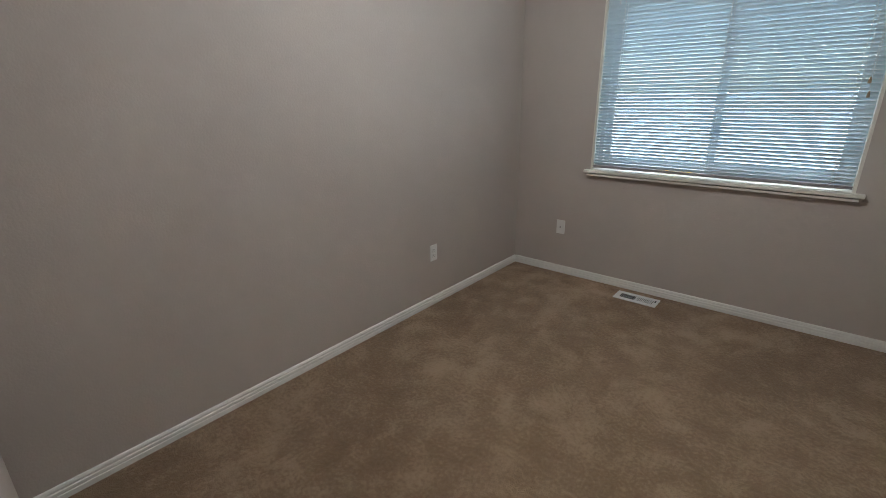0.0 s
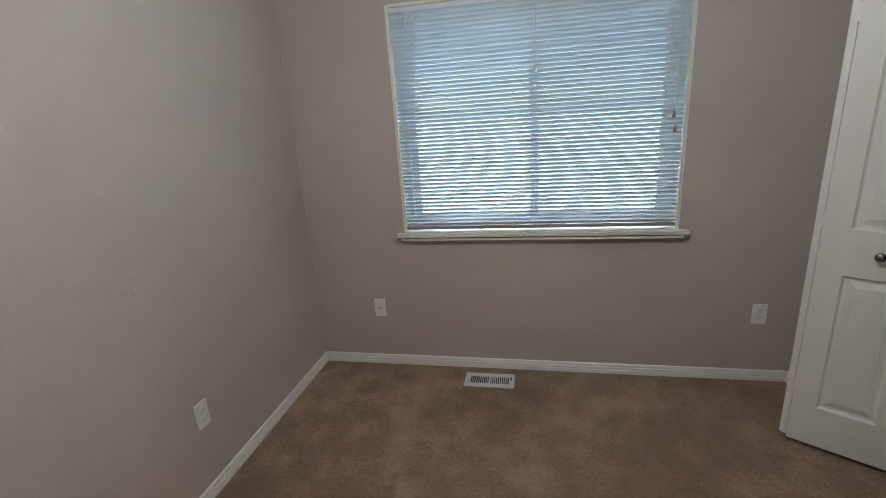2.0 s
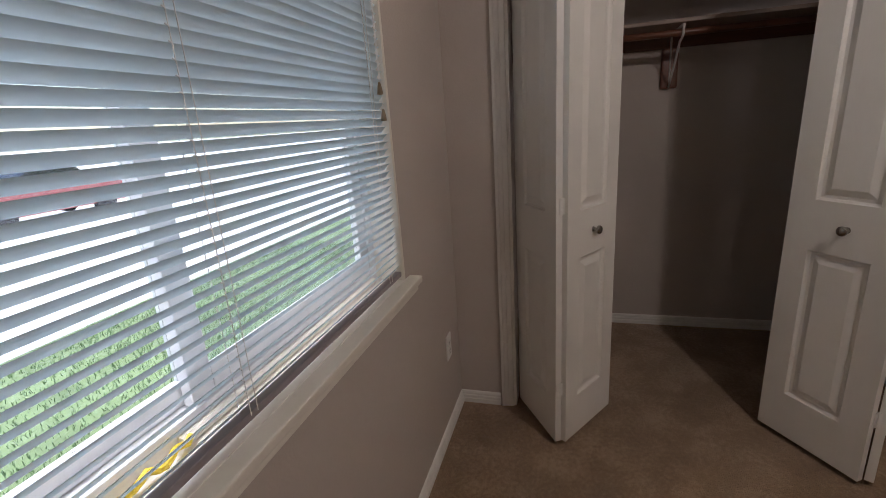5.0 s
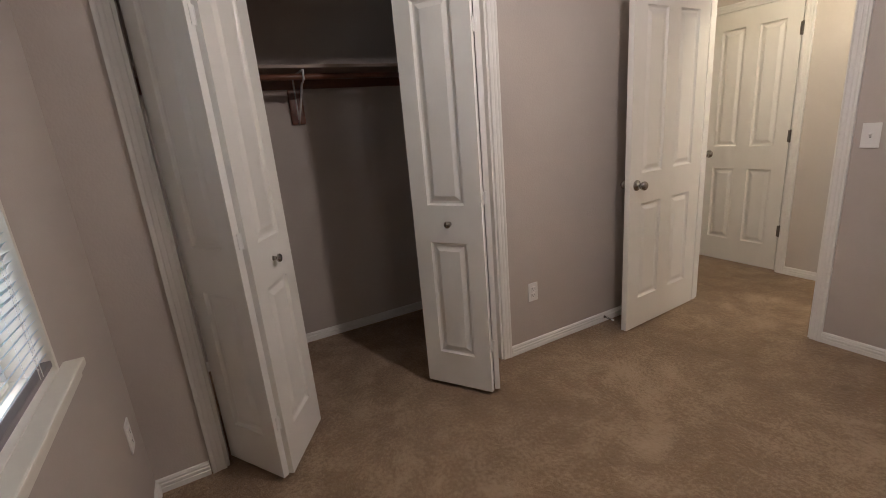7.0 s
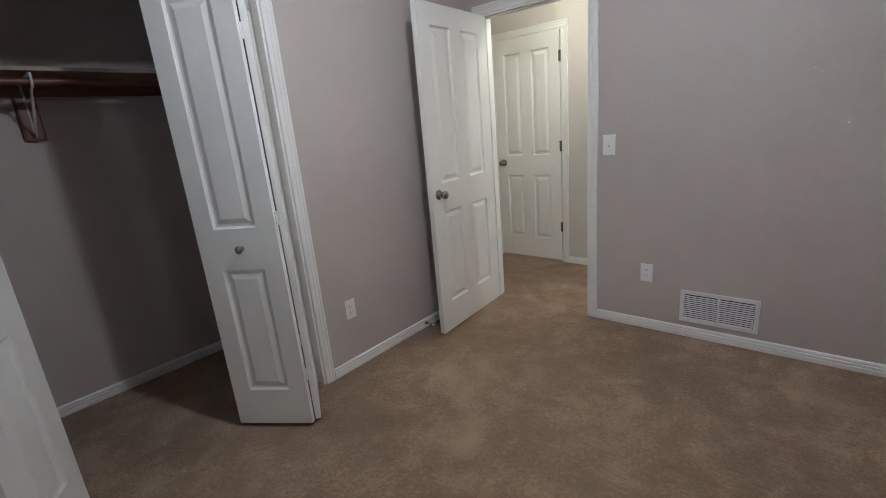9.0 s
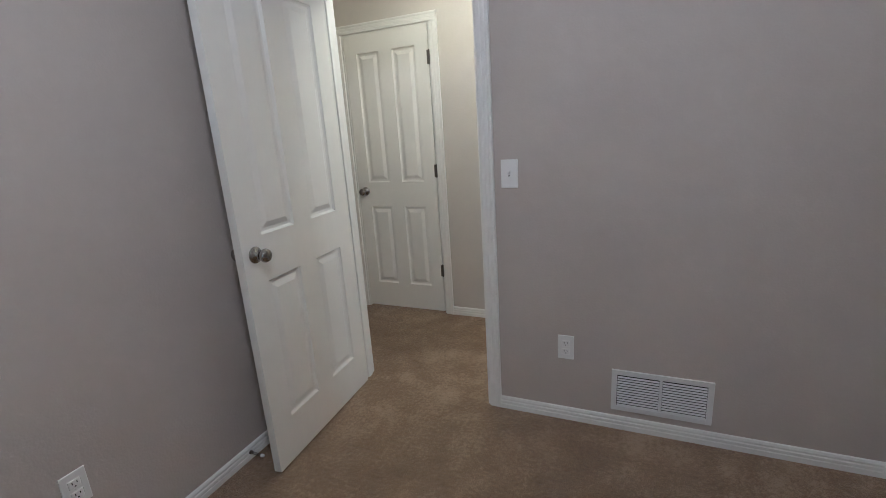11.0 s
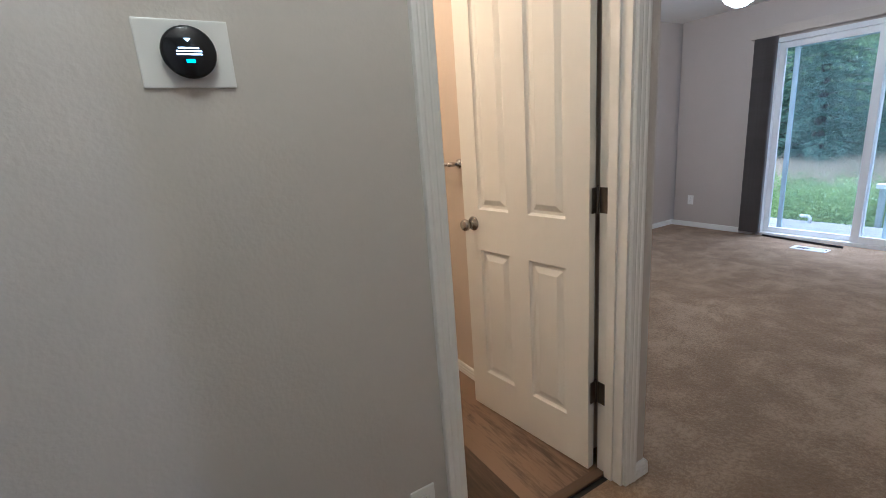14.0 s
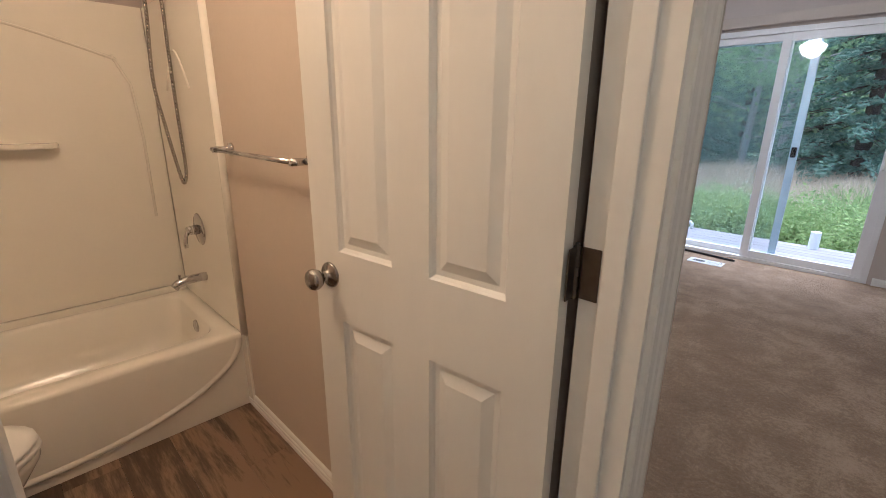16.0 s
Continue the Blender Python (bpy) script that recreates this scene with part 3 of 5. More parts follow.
# closet bifolds
def bifold_leaf(a, b, label, knob_at=None, flip=False):
    """A narrow two-panel leaf from a to b; its moulded outer face lies to the right of a to b."""
    a, b = Vector((*a, 0)), Vector((*b, 0))
    w = (b - a).length
    s = w * 0.235
    leaf = door_leaf("bifold_leaf", w, 2.01, 0.026, [0, s, w - s, w], [0, 0.186, 0.793, 0.980, 1.89, 2.01], {(1, 1), (1, 3)}, label, category="closet door", kind="")
    leaf.matrix_world = Matrix.Translation((a.x, a.y, 0.022)) @ pose(0, 0, 0, 0, 0, math.degrees(math.atan2(b.y - a.y, b.x - a.x)))
    if knob_at is not None:
        knob(leaf, w * knob_at, -0.026, 0.89, -1, SMALL_KNOB, "knob")
    for z in (0.25, 1.01, 1.75):
        part("hinge", box((w - 0.002 if not flip else -0.003, -0.012, z - 0.03), (w + 0.003 if not flip else 0.002, 0.004, z + 0.03), 0.001), TRIM, leaf, "small painted hinge")
    return leaf


bifold_leaf((2.784, -0.308), (2.494, -0.487), "white bifold closet leaf, folded half open")
bifold_leaf((2.501, -0.484), (2.804, -0.677), "white two-panel bifold leaf with a small round knob", 0.50, True)
bifold_leaf((2.798, -1.331), (2.482, -1.534), "white two-panel bifold leaf with a small round knob", 0.54)
bifold_leaf((2.484, -1.541), (2.808, -1.745), "white bifold closet leaf, folded half open", None, True)

# bedroom window
win = tagged(empty("window_1"), "white vinyl sliding window behind a mini blind", "window", kind="structure")
FY0, FY1 = 0.092, 0.148
WM = 1.375
for l, h in (((WX0, FY0, WZ0), (WX0 + 0.045, FY1, WZ1)), ((WX1 - 0.045, FY0, WZ0), (WX1, FY1, WZ1)), ((WX0 + 0.045, FY0, WZ0), (WX1 - 0.045, FY1, WZ0 + 0.045)), ((WX0 + 0.045, FY0, WZ1 - 0.045), (WX1 - 0.045, FY1, WZ1))):
    part("window_frame", box(l, h, 0.003), VINYL, win)


def sash(root, axis, a0, a1, b0, b1, z0, z1, bar, name="sash"):
    """A glazed sash: four bars and a pane."""
    vec = (lambda a, b, z: (a, b, z)) if axis == "x" else (lambda a, b, z: (b, a, z))
    fr = part(name, box(vec(a0, b0, z0), vec(a0 + bar, b1, z1), 0.003), VINYL, root)
    for l, h in ((vec(a1 - bar, b0, z0), vec(a1, b1, z1)), (vec(a0 + bar, b0, z0), vec(a1 - bar, b1, z0 + bar)), (vec(a0 + bar, b0, z1 - bar), vec(a1 - bar, b1, z1))):
        part("bar", box(l, h, 0.003), VINYL, root)
    bm_ = (b0 + b1) / 2
    pane = part("pane", box(vec(a0 + bar, bm_ - 0.002, z0 + bar), vec(a1 - bar, bm_ + 0.002, z1 - bar)), GLASS, fr, "clear glass pane")
    pane.visible_shadow = False
    return fr


sash(win, "x", WX0 + 0.045, WM + 0.026, 0.124, 0.144, WZ0 + 0.045, WZ1 - 0.045, 0.042)
sash(win, "x", WM - 0.026, WX1 - 0.045, 0.098, 0.120, WZ0 + 0.045, WZ1 - 0.045, 0.05)
part("insect_screen", box((WM, 0.1455, WZ0 + 0.046), (WX1 - 0.046, 0.1468, WZ1 - 0.046)), SCREEN, win, "fine grey insect screen").visible_shadow = False
part("track_bar", tube([(1.30, 0.088, WZ0 + 0.013), (WX1 - 0.05, 0.088, WZ0 + 0.013)], 0.011, 10), SILL, win, "cream security bar lying in the track")
for l, h in (((WX0 - 0.004, -0.002, WZ0), (WX0 + 0.012, FY0, WZ1)), ((WX1 - 0.012, -0.002, WZ0), (WX1 + 0.004, FY0, WZ1)), ((WX0 + 0.012, -0.002, WZ1 - 0.012), (WX1 - 0.012, FY0, WZ1 + 0.004))):
    part("liner", box(l, h, 0.002), SILL, win, "white painted window liner")
part("window_sill", box((0.583, -0.046, 0.852), (2.157, 0.0, 0.874), 0.005), SILL, win, "cream painted window stool")
part("window_sill", box((WX0 + 0.0, -0.003, 0.854), (WX1 - 0.0, 0.092, 0.876), 0.002), SILL, win)
part("apron", box((0.605, -0.036, 0.831), (2.136, 0.0, 0.8465), 0.003), SILL, win, "narrow apron strip under the stool")

# mini blind
blind = tagged(empty("mini_blind", pose(0, 0, 0)), "white aluminium mini blind, lowered with slats half tilted", "blind")
part("headrail", box((WX0 + 0.014, 0.000, 2.045), (WX1 - 0.014, 0.028, 2.071), 0.003), SLAT, blind)
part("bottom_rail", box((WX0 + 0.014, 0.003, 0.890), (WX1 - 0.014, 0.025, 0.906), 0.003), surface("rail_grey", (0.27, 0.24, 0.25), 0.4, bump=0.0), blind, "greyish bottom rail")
SL_N, SL_P, TILT = 53, 0.0214, radians(46)
slat_bm = bmesh.new()
prof = []
for k in range(5):
    s = -0.0125 + 0.025 * k / 4
    c = 0.0022 * (1 - (2 * k / 4 - 1) ** 2)
    # the room-side edge stands higher
    prof.append((s * math.cos(TILT) + c * math.sin(TILT), -s * math.sin(TILT) + c * math.cos(TILT)))
xa, xb = WX0 + 0.015, WX1 - 0.015
for off in (0.0, 0.0006):
    ra = [slat_bm.verts.new((xa, d, h - off)) for d, h in prof]
    rb = [slat_bm.verts.new((xb, d, h - off)) for d, h in prof]
    for k in range(4):
        slat_bm.faces.new((ra[k], ra[k + 1], rb[k + 1], rb[k]))
for f in slat_bm.faces:
    f.smooth = True
first = mesh_object("slat", slat_bm, SLAT, blind, True)
rng = random.Random(4)
for i in range(SL_N):
    ob = first if i == 0 else first.copy()
    if i:
        scene.collection.objects.link(ob)
    ob.location = (rng.uniform(-0.001, 0.001), 0.014, 0.918 + i * SL_P + rng.uniform(-0.0001, 0.0001))
    ob.rotation_euler = (radians(rng.uniform(-0.12, 0.12)), radians(rng.uniform(-0.012, 0.012)), 0)
for x in (0.755, 1.368, 2.0):
    bm = bmesh.new()
    for dx, y in ((0.0, 0.0025), (0.0, 0.0255), (0.016, 0.0015)):
        tube([(x + dx, y, 0.90), (x + dx, y, 2.05)], 0.0009, 6, bm)
    for i in range(SL_N):
        z = 0.918 + i * SL_P
        tube([(x - 0.006, 0.0015, z + 0.0105), (x - 0.002, 0.0005, z + 0.008), (x, 0.0020, z + 0.004)], 0.0013, 5, bm)
    part("ladder_cord", bm, PLASTIC, blind)
bm = bmesh.new()
tube([(2.047, -0.004, 2.05), (2.047, -0.006, 1.47)], 0.0012, 6, bm)
tube([(2.052, -0.004, 2.05), (2.055, -0.006, 1.40)], 0.0012, 6, bm)
part("lift_cord", bm, PLASTIC, blind)
part("tilt_hook", tube([(0.7215, 0.004, 2.048), (0.7215, -0.006, 2.036), (0.7210, -0.006, 1.975), (0.7210, -0.003, 1.962)], 0.0032, 8), PLASTIC, blind, "white tilt wand hook", True)
for x, z in ((2.047, 1.455), (2.056, 1.385)):
    t = part("tassel", lathe([(0.0001, 0.018), (0.003, 0.017), (0.006, 0.004), (0.0085, -0.014), (0.0001, -0.016)], 12), surface("tassel_tan", (0.33, 0.25, 0.16), 0.5, bump=0.0), blind, "small tan cord tassel", True)
    t.location = (x, -0.006, z)

# odds and ends behind the blind
tagged(mesh_object("black_stick", tube([(0.735, 0.070, 0.885), (0.86, 0.075, 0.885)], 0.006, 8), BLACK), "short black stick lying on the window sill", "stick")
bm = bmesh.new()
rng = random.Random(9)
pts = [(1.06 + 0.012 * i, 0.072 + rng.uniform(-0.008, 0.008), 0.884 + 0.012 * abs(math.sin(i * 0.8))) for i in range(22)]
tube(pts, 0.006, 7, bm)
tagged(mesh_object("yellow_strap", bm, surface("yellow_webbing", (0.75, 0.55, 0.05), 0.6, vary=0.15)), "crumpled yellow strap lying on the window sill", "strap")


# wall plates
def plate(name, label, w, h, m, category):
    root = mesh_object(name, box((-w / 2, -0.006, -h / 2), (w / 2, 0.0, h / 2), 0.0022), PLASTIC)
    root.matrix_world = m
    return tagged(root, label, category)


def screw(parent, z):
    s = part("screw", lathe([(0.0001, -0.0075), (0.003, -0.0072), (0.0034, -0.006), (0.0034, -0.004)], 10, "Y"), PLASTIC, parent)
    s.location = (0, 0, z)
    return s


def outlet(m, label="white duplex wall outlet with plate"):
    root = plate("wall_outlet", label, 0.070, 0.114, m, "outlet")
    for z in (-0.0195, 0.0195):
        face = part("receptacle", box((-0.017, -0.0085, z - 0.014), (0.017, -0.005, z + 0.014), 0.0035), PLASTIC, root)
        for x, hh in ((-0.0065, 0.0042), (0.0065, 0.0036)):
            # Slots and ground hole are near-black slabs: painted shade, nothing is cut.
            part("slot", box((x - 0.0012, -0.0090, z + 0.001 - hh + 0.003), (x + 0.0012, -0.0083, z + 0.004 + hh)), DARK, face)
        g = part("ground_hole", lathe([(0.0001, -0.0090), (0.0024, -0.0090), (0.0024, -0.0083)], 10, "Y"), DARK, face)
        g.location = (0, 0, z - 0.0075)
    screw(root, 0.0)
    return root


# each plate's front looks along local -y
N, S, E, W = 0, 180, -90, 90
outlet(pose(0.0, -1.103, 0.383, 0, 0, W))
outlet(pose(2.548, 0.0, 0.398, 0, 0, N))
outlet(pose(RX, -2.020, 0.369, 0, 0, E))
outlet(pose(1.472, RY, 0.368, 0, 0, S))
outlet(pose(1.682, HALL_S, 0.374, 0, 0, S))
outlet(pose(MX, -6.656, 0.338, 0, 0, W), "white wall outlet in the far room corner")
cable = plate("cable_plate", "white cable wall plate with one dark socket", 0.070, 0.114, pose(0.417, 0.0, 0.389, 0, 0, N), "wall plate")
part("socket", lathe([(0.0001, -0.013), (0.004, -0.013), (0.0045, -0.006), (0.0065, -0.0055)], 12, "Y"), DARK, cable, "dark coaxial socket")
for z in (-0.042, 0.042):
    screw(cable, z)


def light_switch(m, label, toggle=True):
    root = plate("light_switch", label, 0.074, 0.121, m, "switch")
    if toggle:
        part("collar", box((-0.0055, -0.0075, -0.013), (0.0055, -0.005, 0.013), 0.001), PLASTIC, root)
        # The toggle slot's shade is a near-black slab too.
        part("slot", box((-0.0035, -0.0082, -0.0105), (0.0035, -0.0074, -0.0065)), DARK, root)
        t = part("toggle", box((-0.0042, -0.020, -0.005), (0.0042, 0.0, 0.006), 0.0015), PLASTIC, root)
        t.location, t.rotation_euler = (0, -0.004, 0.001), (radians(-24), 0, 0)
    else:
        part("rocker", box((-0.016, -0.010, -0.033), (0.016, -0.005, 0.033), 0.0015), PLASTIC, root)
    for z in (-0.030, 0.030):
        screw(root, z)
    return root


light_switch(pose(1.713, RY, 1.151, 0, 0, S), "white toggle light switch in a plain plate")
light_switch(pose(MX, -3.90, 1.14, 0, 0, W), "white rocker switch on the far wall", False)

# thermostat
GLOW = {}
for nm, col, st in (("display_white", (0.75, 0.9, 1.0), 2.2), ("display_cyan", (0.02, 0.55, 0.9), 2.5)):
    m, nt, p = material(nm)
    p.inputs["Base Color"].default_value = (0.02, 0.02, 0.02, 1)
    p.inputs["Emission Color"].default_value = (*col, 1)
    p.inputs["Emission Strength"].default_value = st
    GLOW[nm] = m
thermo = mesh_object("thermostat", box((-0.074, -0.005, -0.054), (0.067, 0.0, 0.054), 0.0022), PLASTIC)
tagged(thermo, "round black thermostat with lit display on white plate", "thermostat")
thermo.matrix_world = pose(2.031, HALL_S, 1.487, 0, 0, S)
part("body", lathe([(0.0001, -0.004), (0.0345, -0.004), (0.0393, -0.012), (0.0415, -0.020), (0.0403, -0.0245), (0.0366, -0.0265), (0.0001, -0.0275)], 40, "Y"), BLACK, thermo, "glossy black round body", True)
part("display_text", box((-0.0152, -0.0282, 0.0041), (0.0152, -0.0277, 0.0063)), GLOW["display_white"], thermo, "lit lines of small text")
part("display_text", box((-0.0186, -0.0282, -0.0007), (0.0186, -0.0277, 0.0015)), GLOW["display_white"], thermo)
part("display_text", box((-0.0186, -0.0282, -0.0055), (0.0186, -0.0277, -0.0033)), GLOW["display_white"], thermo)
bm = bmesh.new()
bm.faces.new([bm.verts.new(c) for c in ((-0.0048, -0.0281, 0.02), (0.0048, -0.0281, 0.02), (0.0, -0.0281, 0.0145))])
part("display_arrow", bm, GLOW["display_white"], thermo, "small lit arrow")
part("display_button", box((-0.0062, -0.0282, -0.0172), (0.0062, -0.0277, -0.0121), 0.0002), GLOW["display_cyan"], thermo, "lit cyan button")

# return-air grille on the bedroom wall
grille = tagged(empty("return_grille", pose(1.078, RY, 0.193, 0, 0, S)), "white slatted return-air grille on the wall", "vent")
gw, gh = 0.196, 0.098
# Flat near-black sheet in place of the duct's shaded depth.
part("backing", box((-gw + 0.02, -0.003, -gh + 0.02), (gw - 0.02, -0.001, gh - 0.02)), DARK, grille, "near-black sheet for the shaded duct behind the slats")
for l, h in (((-gw, -0.010, -gh), (-gw + 0.022, 0, gh)), ((gw - 0.022, -0.010, -gh), (gw, 0, gh)), ((-gw + 0.022, -0.010, gh - 0.022), (gw - 0.022, 0, gh)), ((-gw + 0.022, -0.010, -gh), (gw - 0.022, 0, -gh + 0.022)), ((-0.006, -0.009, -gh + 0.022), (0.006, -0.001, gh - 0.022))):
    part("frame", box(l, h, 0.0015), ENAMEL, grille)
for side in (-1, 1):
    for k in range(12):
        z = -gh + 0.030 + k * 0.0124
        bm = box((-0.0825, -0.0105, -0.0009), (0.0825, 0.0, 0.0009))
        s = part("slat", bm, ENAMEL, grille)
        s.location, s.rotation_euler = (side * 0.0895, -0.0005, z), (radians(33), 0, 0)


def register(m, label, w=0.292, d=0.140):
    """A floor register: pressed plate, two banks of louvres over a near-black sheet for the shaded duct, and a damper
    lever.
    """
    root = tagged(empty("floor_register", m), label, "vent")
    t = 0.006
    part("backing", box((-w / 2 + 0.03, -d / 2 + 0.03, 0.0006), (w / 2 - 0.03, d / 2 - 0.03, 0.0016)), DARK, root, "near-black sheet for the shaded duct under the louvres")
    for l, h in (((-w / 2, -d / 2, 0), (-w / 2 + 0.034, d / 2, t)), ((w / 2 - 0.034, -d / 2, 0), (w / 2, d / 2, t)), ((-w / 2 + 0.034, -d / 2, 0), (w / 2 - 0.034, -d / 2 + 0.033, t)), ((-w / 2 + 0.034, d / 2 - 0.033, 0), (w / 2 - 0.034, d / 2, t)), ((-0.006, -d / 2 + 0.033, 0), (0.006, d / 2 - 0.033, t))):
        part("frame", box(l, h, 0.002), ENAMEL, root)
    for side in (-1, 1):
        for k in range(9):
            x = side * (0.013 + k * 0.0112)
            lv = part("louvre", box((-0.0036, -d / 2 + 0.033, -0.0006), (0.0036, d / 2 - 0.033, 0.0006)), ENAMEL, root)
            lv.location, lv.rotation_euler = (x, 0, 0.0038), (0, radians(48 * side), 0)
    part("lever", box((w / 2 - 0.024, 0.004, t - 0.001), (w / 2 - 0.016, 0.030, t + 0.004), 0.001), DARK, root, "dark damper lever")
    return root


register(pose(1.107, -0.154, 0.001, 0, 0, 0), "white metal floor register set in brown carpet")
register(pose(-3.13, -5.25, 0.001, 0, 0, 90), "white metal floor register by the sliding door")


# door stops
def spring_stop(m, label):
    root = tagged(empty("door_stop", m), label, "door stop")
    n = 60
    bm = tube([(0.0055 * math.cos(2 * math.pi * i / 6), -0.006 - 0.055 * i / n, 0.0055 * math.sin(2 * math.pi * i / 6)) for i in range(n + 1)], 0.0011, 5)
    part("spring", bm, BRONZE, root)
    part("tip", lathe([(0.0001, -0.076), (0.006, -0.075), (0.0072, -0.066), (0.0060, -0.060)], 12, "Y"), PLASTIC, root, "white rubber tip")
    part("base", lathe([(0.0001, -0.008), (0.008, -0.007), (0.009, 0.0)], 12, "Y"), BRONZE, root)
    return root


spring_stop(pose(RX - 0.014, -2.625, 0.034, 0, 0, E), "spring door stop on the baseboard behind the door")
spring_stop(pose(1.852, HALL_S + 0.014, 0.034, 0, 0, S), "spring door stop on the hall baseboard")
# strike plate on the bedroom jamb
tagged(mesh_object("strike_plate", box((BD0 + 0.012, RY - 0.045, 0.92), (BD0 + 0.0135, RY - 0.010, 0.99), 0.0006), NICKEL), "metal strike plate on the bedroom door jamb", "strike plate")

# closet shelf, rod, bracket
shelf = mesh_object("closet_shelf", box((3.440, -2.0, 1.742), (CL_X, -0.0, 1.760), 0.002), surface("shelf_wood", (0.30, 0.22, 0.17), 0.45, vary=0.2, scale=3, stretch=(8, 1, 8)))
tagged(shelf, "long wooden closet shelf with dark front edge", "shelf")
part("cleat", box((CL_X - 0.018, -2.0, 1.66), (CL_X, 0.0, 1.742), 0.002), REDWOOD, shelf, "reddish wood cleat under the shelf")
tagged(mesh_object("closet_rod", tube([(3.475, -2.0, 1.700), (3.475, 0.0, 1.700)], 0.0165, 20), REDWOOD, smooth=True), "reddish-brown round wooden closet rod", "rod")
br = tagged(empty("shelf_bracket", pose(0, -1.035, 0)), "metal shelf and rod bracket on a wood block", "bracket")
part("block", box((CL_X - 0.024, -0.044, 1.45), (CL_X, 0.044, 1.66), 0.0118), REDWOOD, br, "rounded reddish wood block")
bm = tube([(CL_X - 0.024, 0, 1.46), (CL_X - 0.07, 0, 1.50), (CL_X - 0.16, 0, 1.585), (3.52, 0, 1.665), (3.475, 0, 1.676), (3.452, 0, 1.690), (3.450, 0, 1.715), (3.444, 0, 1.735)], 0.006, 8)
tube([(CL_X - 0.022, 0, 1.48), (CL_X - 0.022, 0, 1.732), (3.46, 0, 1.734)], 0.0055, 8, bm)
part("arm", bm, PLASTIC, br, "off-white bent metal arm", True)
part("screw", lathe([(0.0001, -0.003), (0.007, -0.002), (0.008, 0.0)], 12, "X"), NICKEL, br).location = (CL_X - 0.020, 0, 1.455)

# bathroom: tub and surround
tub = tagged(empty("bathtub"), "cream acrylic alcove bathtub with curved apron ridge", "bathtub")
TX0, TX1, TY0, TY1, TZ = 0.852, BX - 0.002, BY + 0.002, -6.085, 0.366


def rounded(x0, x1, y0, y1, r, z, n=6):
    pts = []
    for cx, cy, a0 in ((x1 - r, y1 - r, 0), (x0 + r, y1 - r, 90), (x0 + r, y0 + r, 180), (x1 - r, y0 + r, 270)):
        for k in range(n + 1):
            a = radians(a0 + 90 * k / n)
            pts.append((cx + r * math.cos(a), cy + r * math.sin(a), z))
    return pts


bm = bmesh.new()
rings = [rounded(TX0, TX1, TY0, TY1, 0.004, 0.0), rounded(TX0, TX1, TY0, TY1, 0.004, TZ - 0.02), rounded(TX0, TX1, TY0, TY1 - 0.004, 0.006, TZ - 0.006), rounded(TX0 + 0.01, TX1 - 0.01, TY0 + 0.01, TY1 - 0.012, 0.01, TZ),
         rounded(TX0 + 0.075, TX1 - 0.075, TY0 + 0.055, TY1 - 0.085, 0.10, TZ), rounded(TX0 + 0.085, TX1 - 0.085, TY0 + 0.065, TY1 - 0.095, 0.10, TZ - 0.010),
         rounded(TX0 + 0.11, TX1 - 0.14, TY0 + 0.085, TY1 - 0.115, 0.12, 0.20), rounded(TX0 + 0.15, TX1 - 0.22, TY0 + 0.12, TY1 - 0.15, 0.13, 0.085), rounded(TX0 + 0.22, TX1 - 0.30, TY0 + 0.18, TY1 - 0.21, 0.12, 0.075)]
vr = [[bm.verts.new(p) for p in r] for r in rings]
n = len(vr[0])
for a, b in zip(vr, vr[1:]):
    for k in range(n):
        bm.faces.new((a[k], a[(k + 1) % n], b[(k + 1) % n], b[k]))
bm.faces.new(vr[-1])
part("basin", bm, ACRYLIC, tub, smooth=True)
part("back_ledge", box((TX0 + 0.014, TY0, TZ - 0.004), (TX1 - 0.014, TY0 + 0.022, 0.4), 0.006), ACRYLIC, tub)
# raised ridge swept across the apron
bm = bmesh.new()
ridge = []
for k in range(41):
    a = radians(180 + 180 * k / 40)
    ridge.append((1.61 + 0.735 * math.cos(a), 0.350 + 0.295 * math.sin(a)))
pr = []
for i, (x, z) in enumerate(ridge):
    p0, p1 = ridge[max(i - 1, 0)], ridge[min(i + 1, 40)]
    tx, tz = p1[0] - p0[0], p1[1] - p0[1]
    ln = math.hypot(tx, tz)
    nx, nz = -tz / ln, tx / ln
    pr.append([bm.verts.new((x + nx * o, TY1 + d, z + nz * o)) for o, d in ((-0.016, 0.0), (-0.010, 0.007), (-0.003, 0.009), (0.004, 0.006), (0.012, 0.0))])
for a, b in zip(pr, pr[1:]):
    for k in range(4):
        bm.faces.new((a[k], a[k + 1], b[k + 1], b[k]))
part("apron_ridge", bm, ACRYLIC, tub, smooth=True)
part("overflow", lathe([(0.0001, 0.012), (0.022, 0.011), (0.030, 0.007), (0.034, 0.0)], 20, "X"), CHROME, tub, "chrome overflow plate", True).location = (TX0 + 0.094, -6.44, 0.305)

sur = tagged(empty("tub_surround"), "cream acrylic three-wall tub surround with shelf", "tub surround")
SZ = 1.80
part("side_panel", box((0.8505, BY + 0.02, TZ + 0.003), (0.864, -6.035, SZ), 0.005), ACRYLIC, sur)
part("side_panel", box((BX - 0.014, BY + 0.02, TZ + 0.003), (BX - 0.0005, -6.035, SZ), 0.005), ACRYLIC, sur)
part("back_panel", box((0.8645, BY + 0.0005, 0.4025), (BX - 0.0145, BY + 0.016, SZ), 0.004), ACRYLIC, sur)
part("edge_column", tube([(0.856, -6.050, TZ + 0.01), (0.856, -6.050, SZ - 0.01)], 0.018, 14), ACRYLIC, sur, smooth=True)
part("flange", box((0.8508, -6.10, 0.0), (0.862, -6.035, TZ + 0.002), 0.003), ACRYLIC, sur)
bm = bmesh.new()
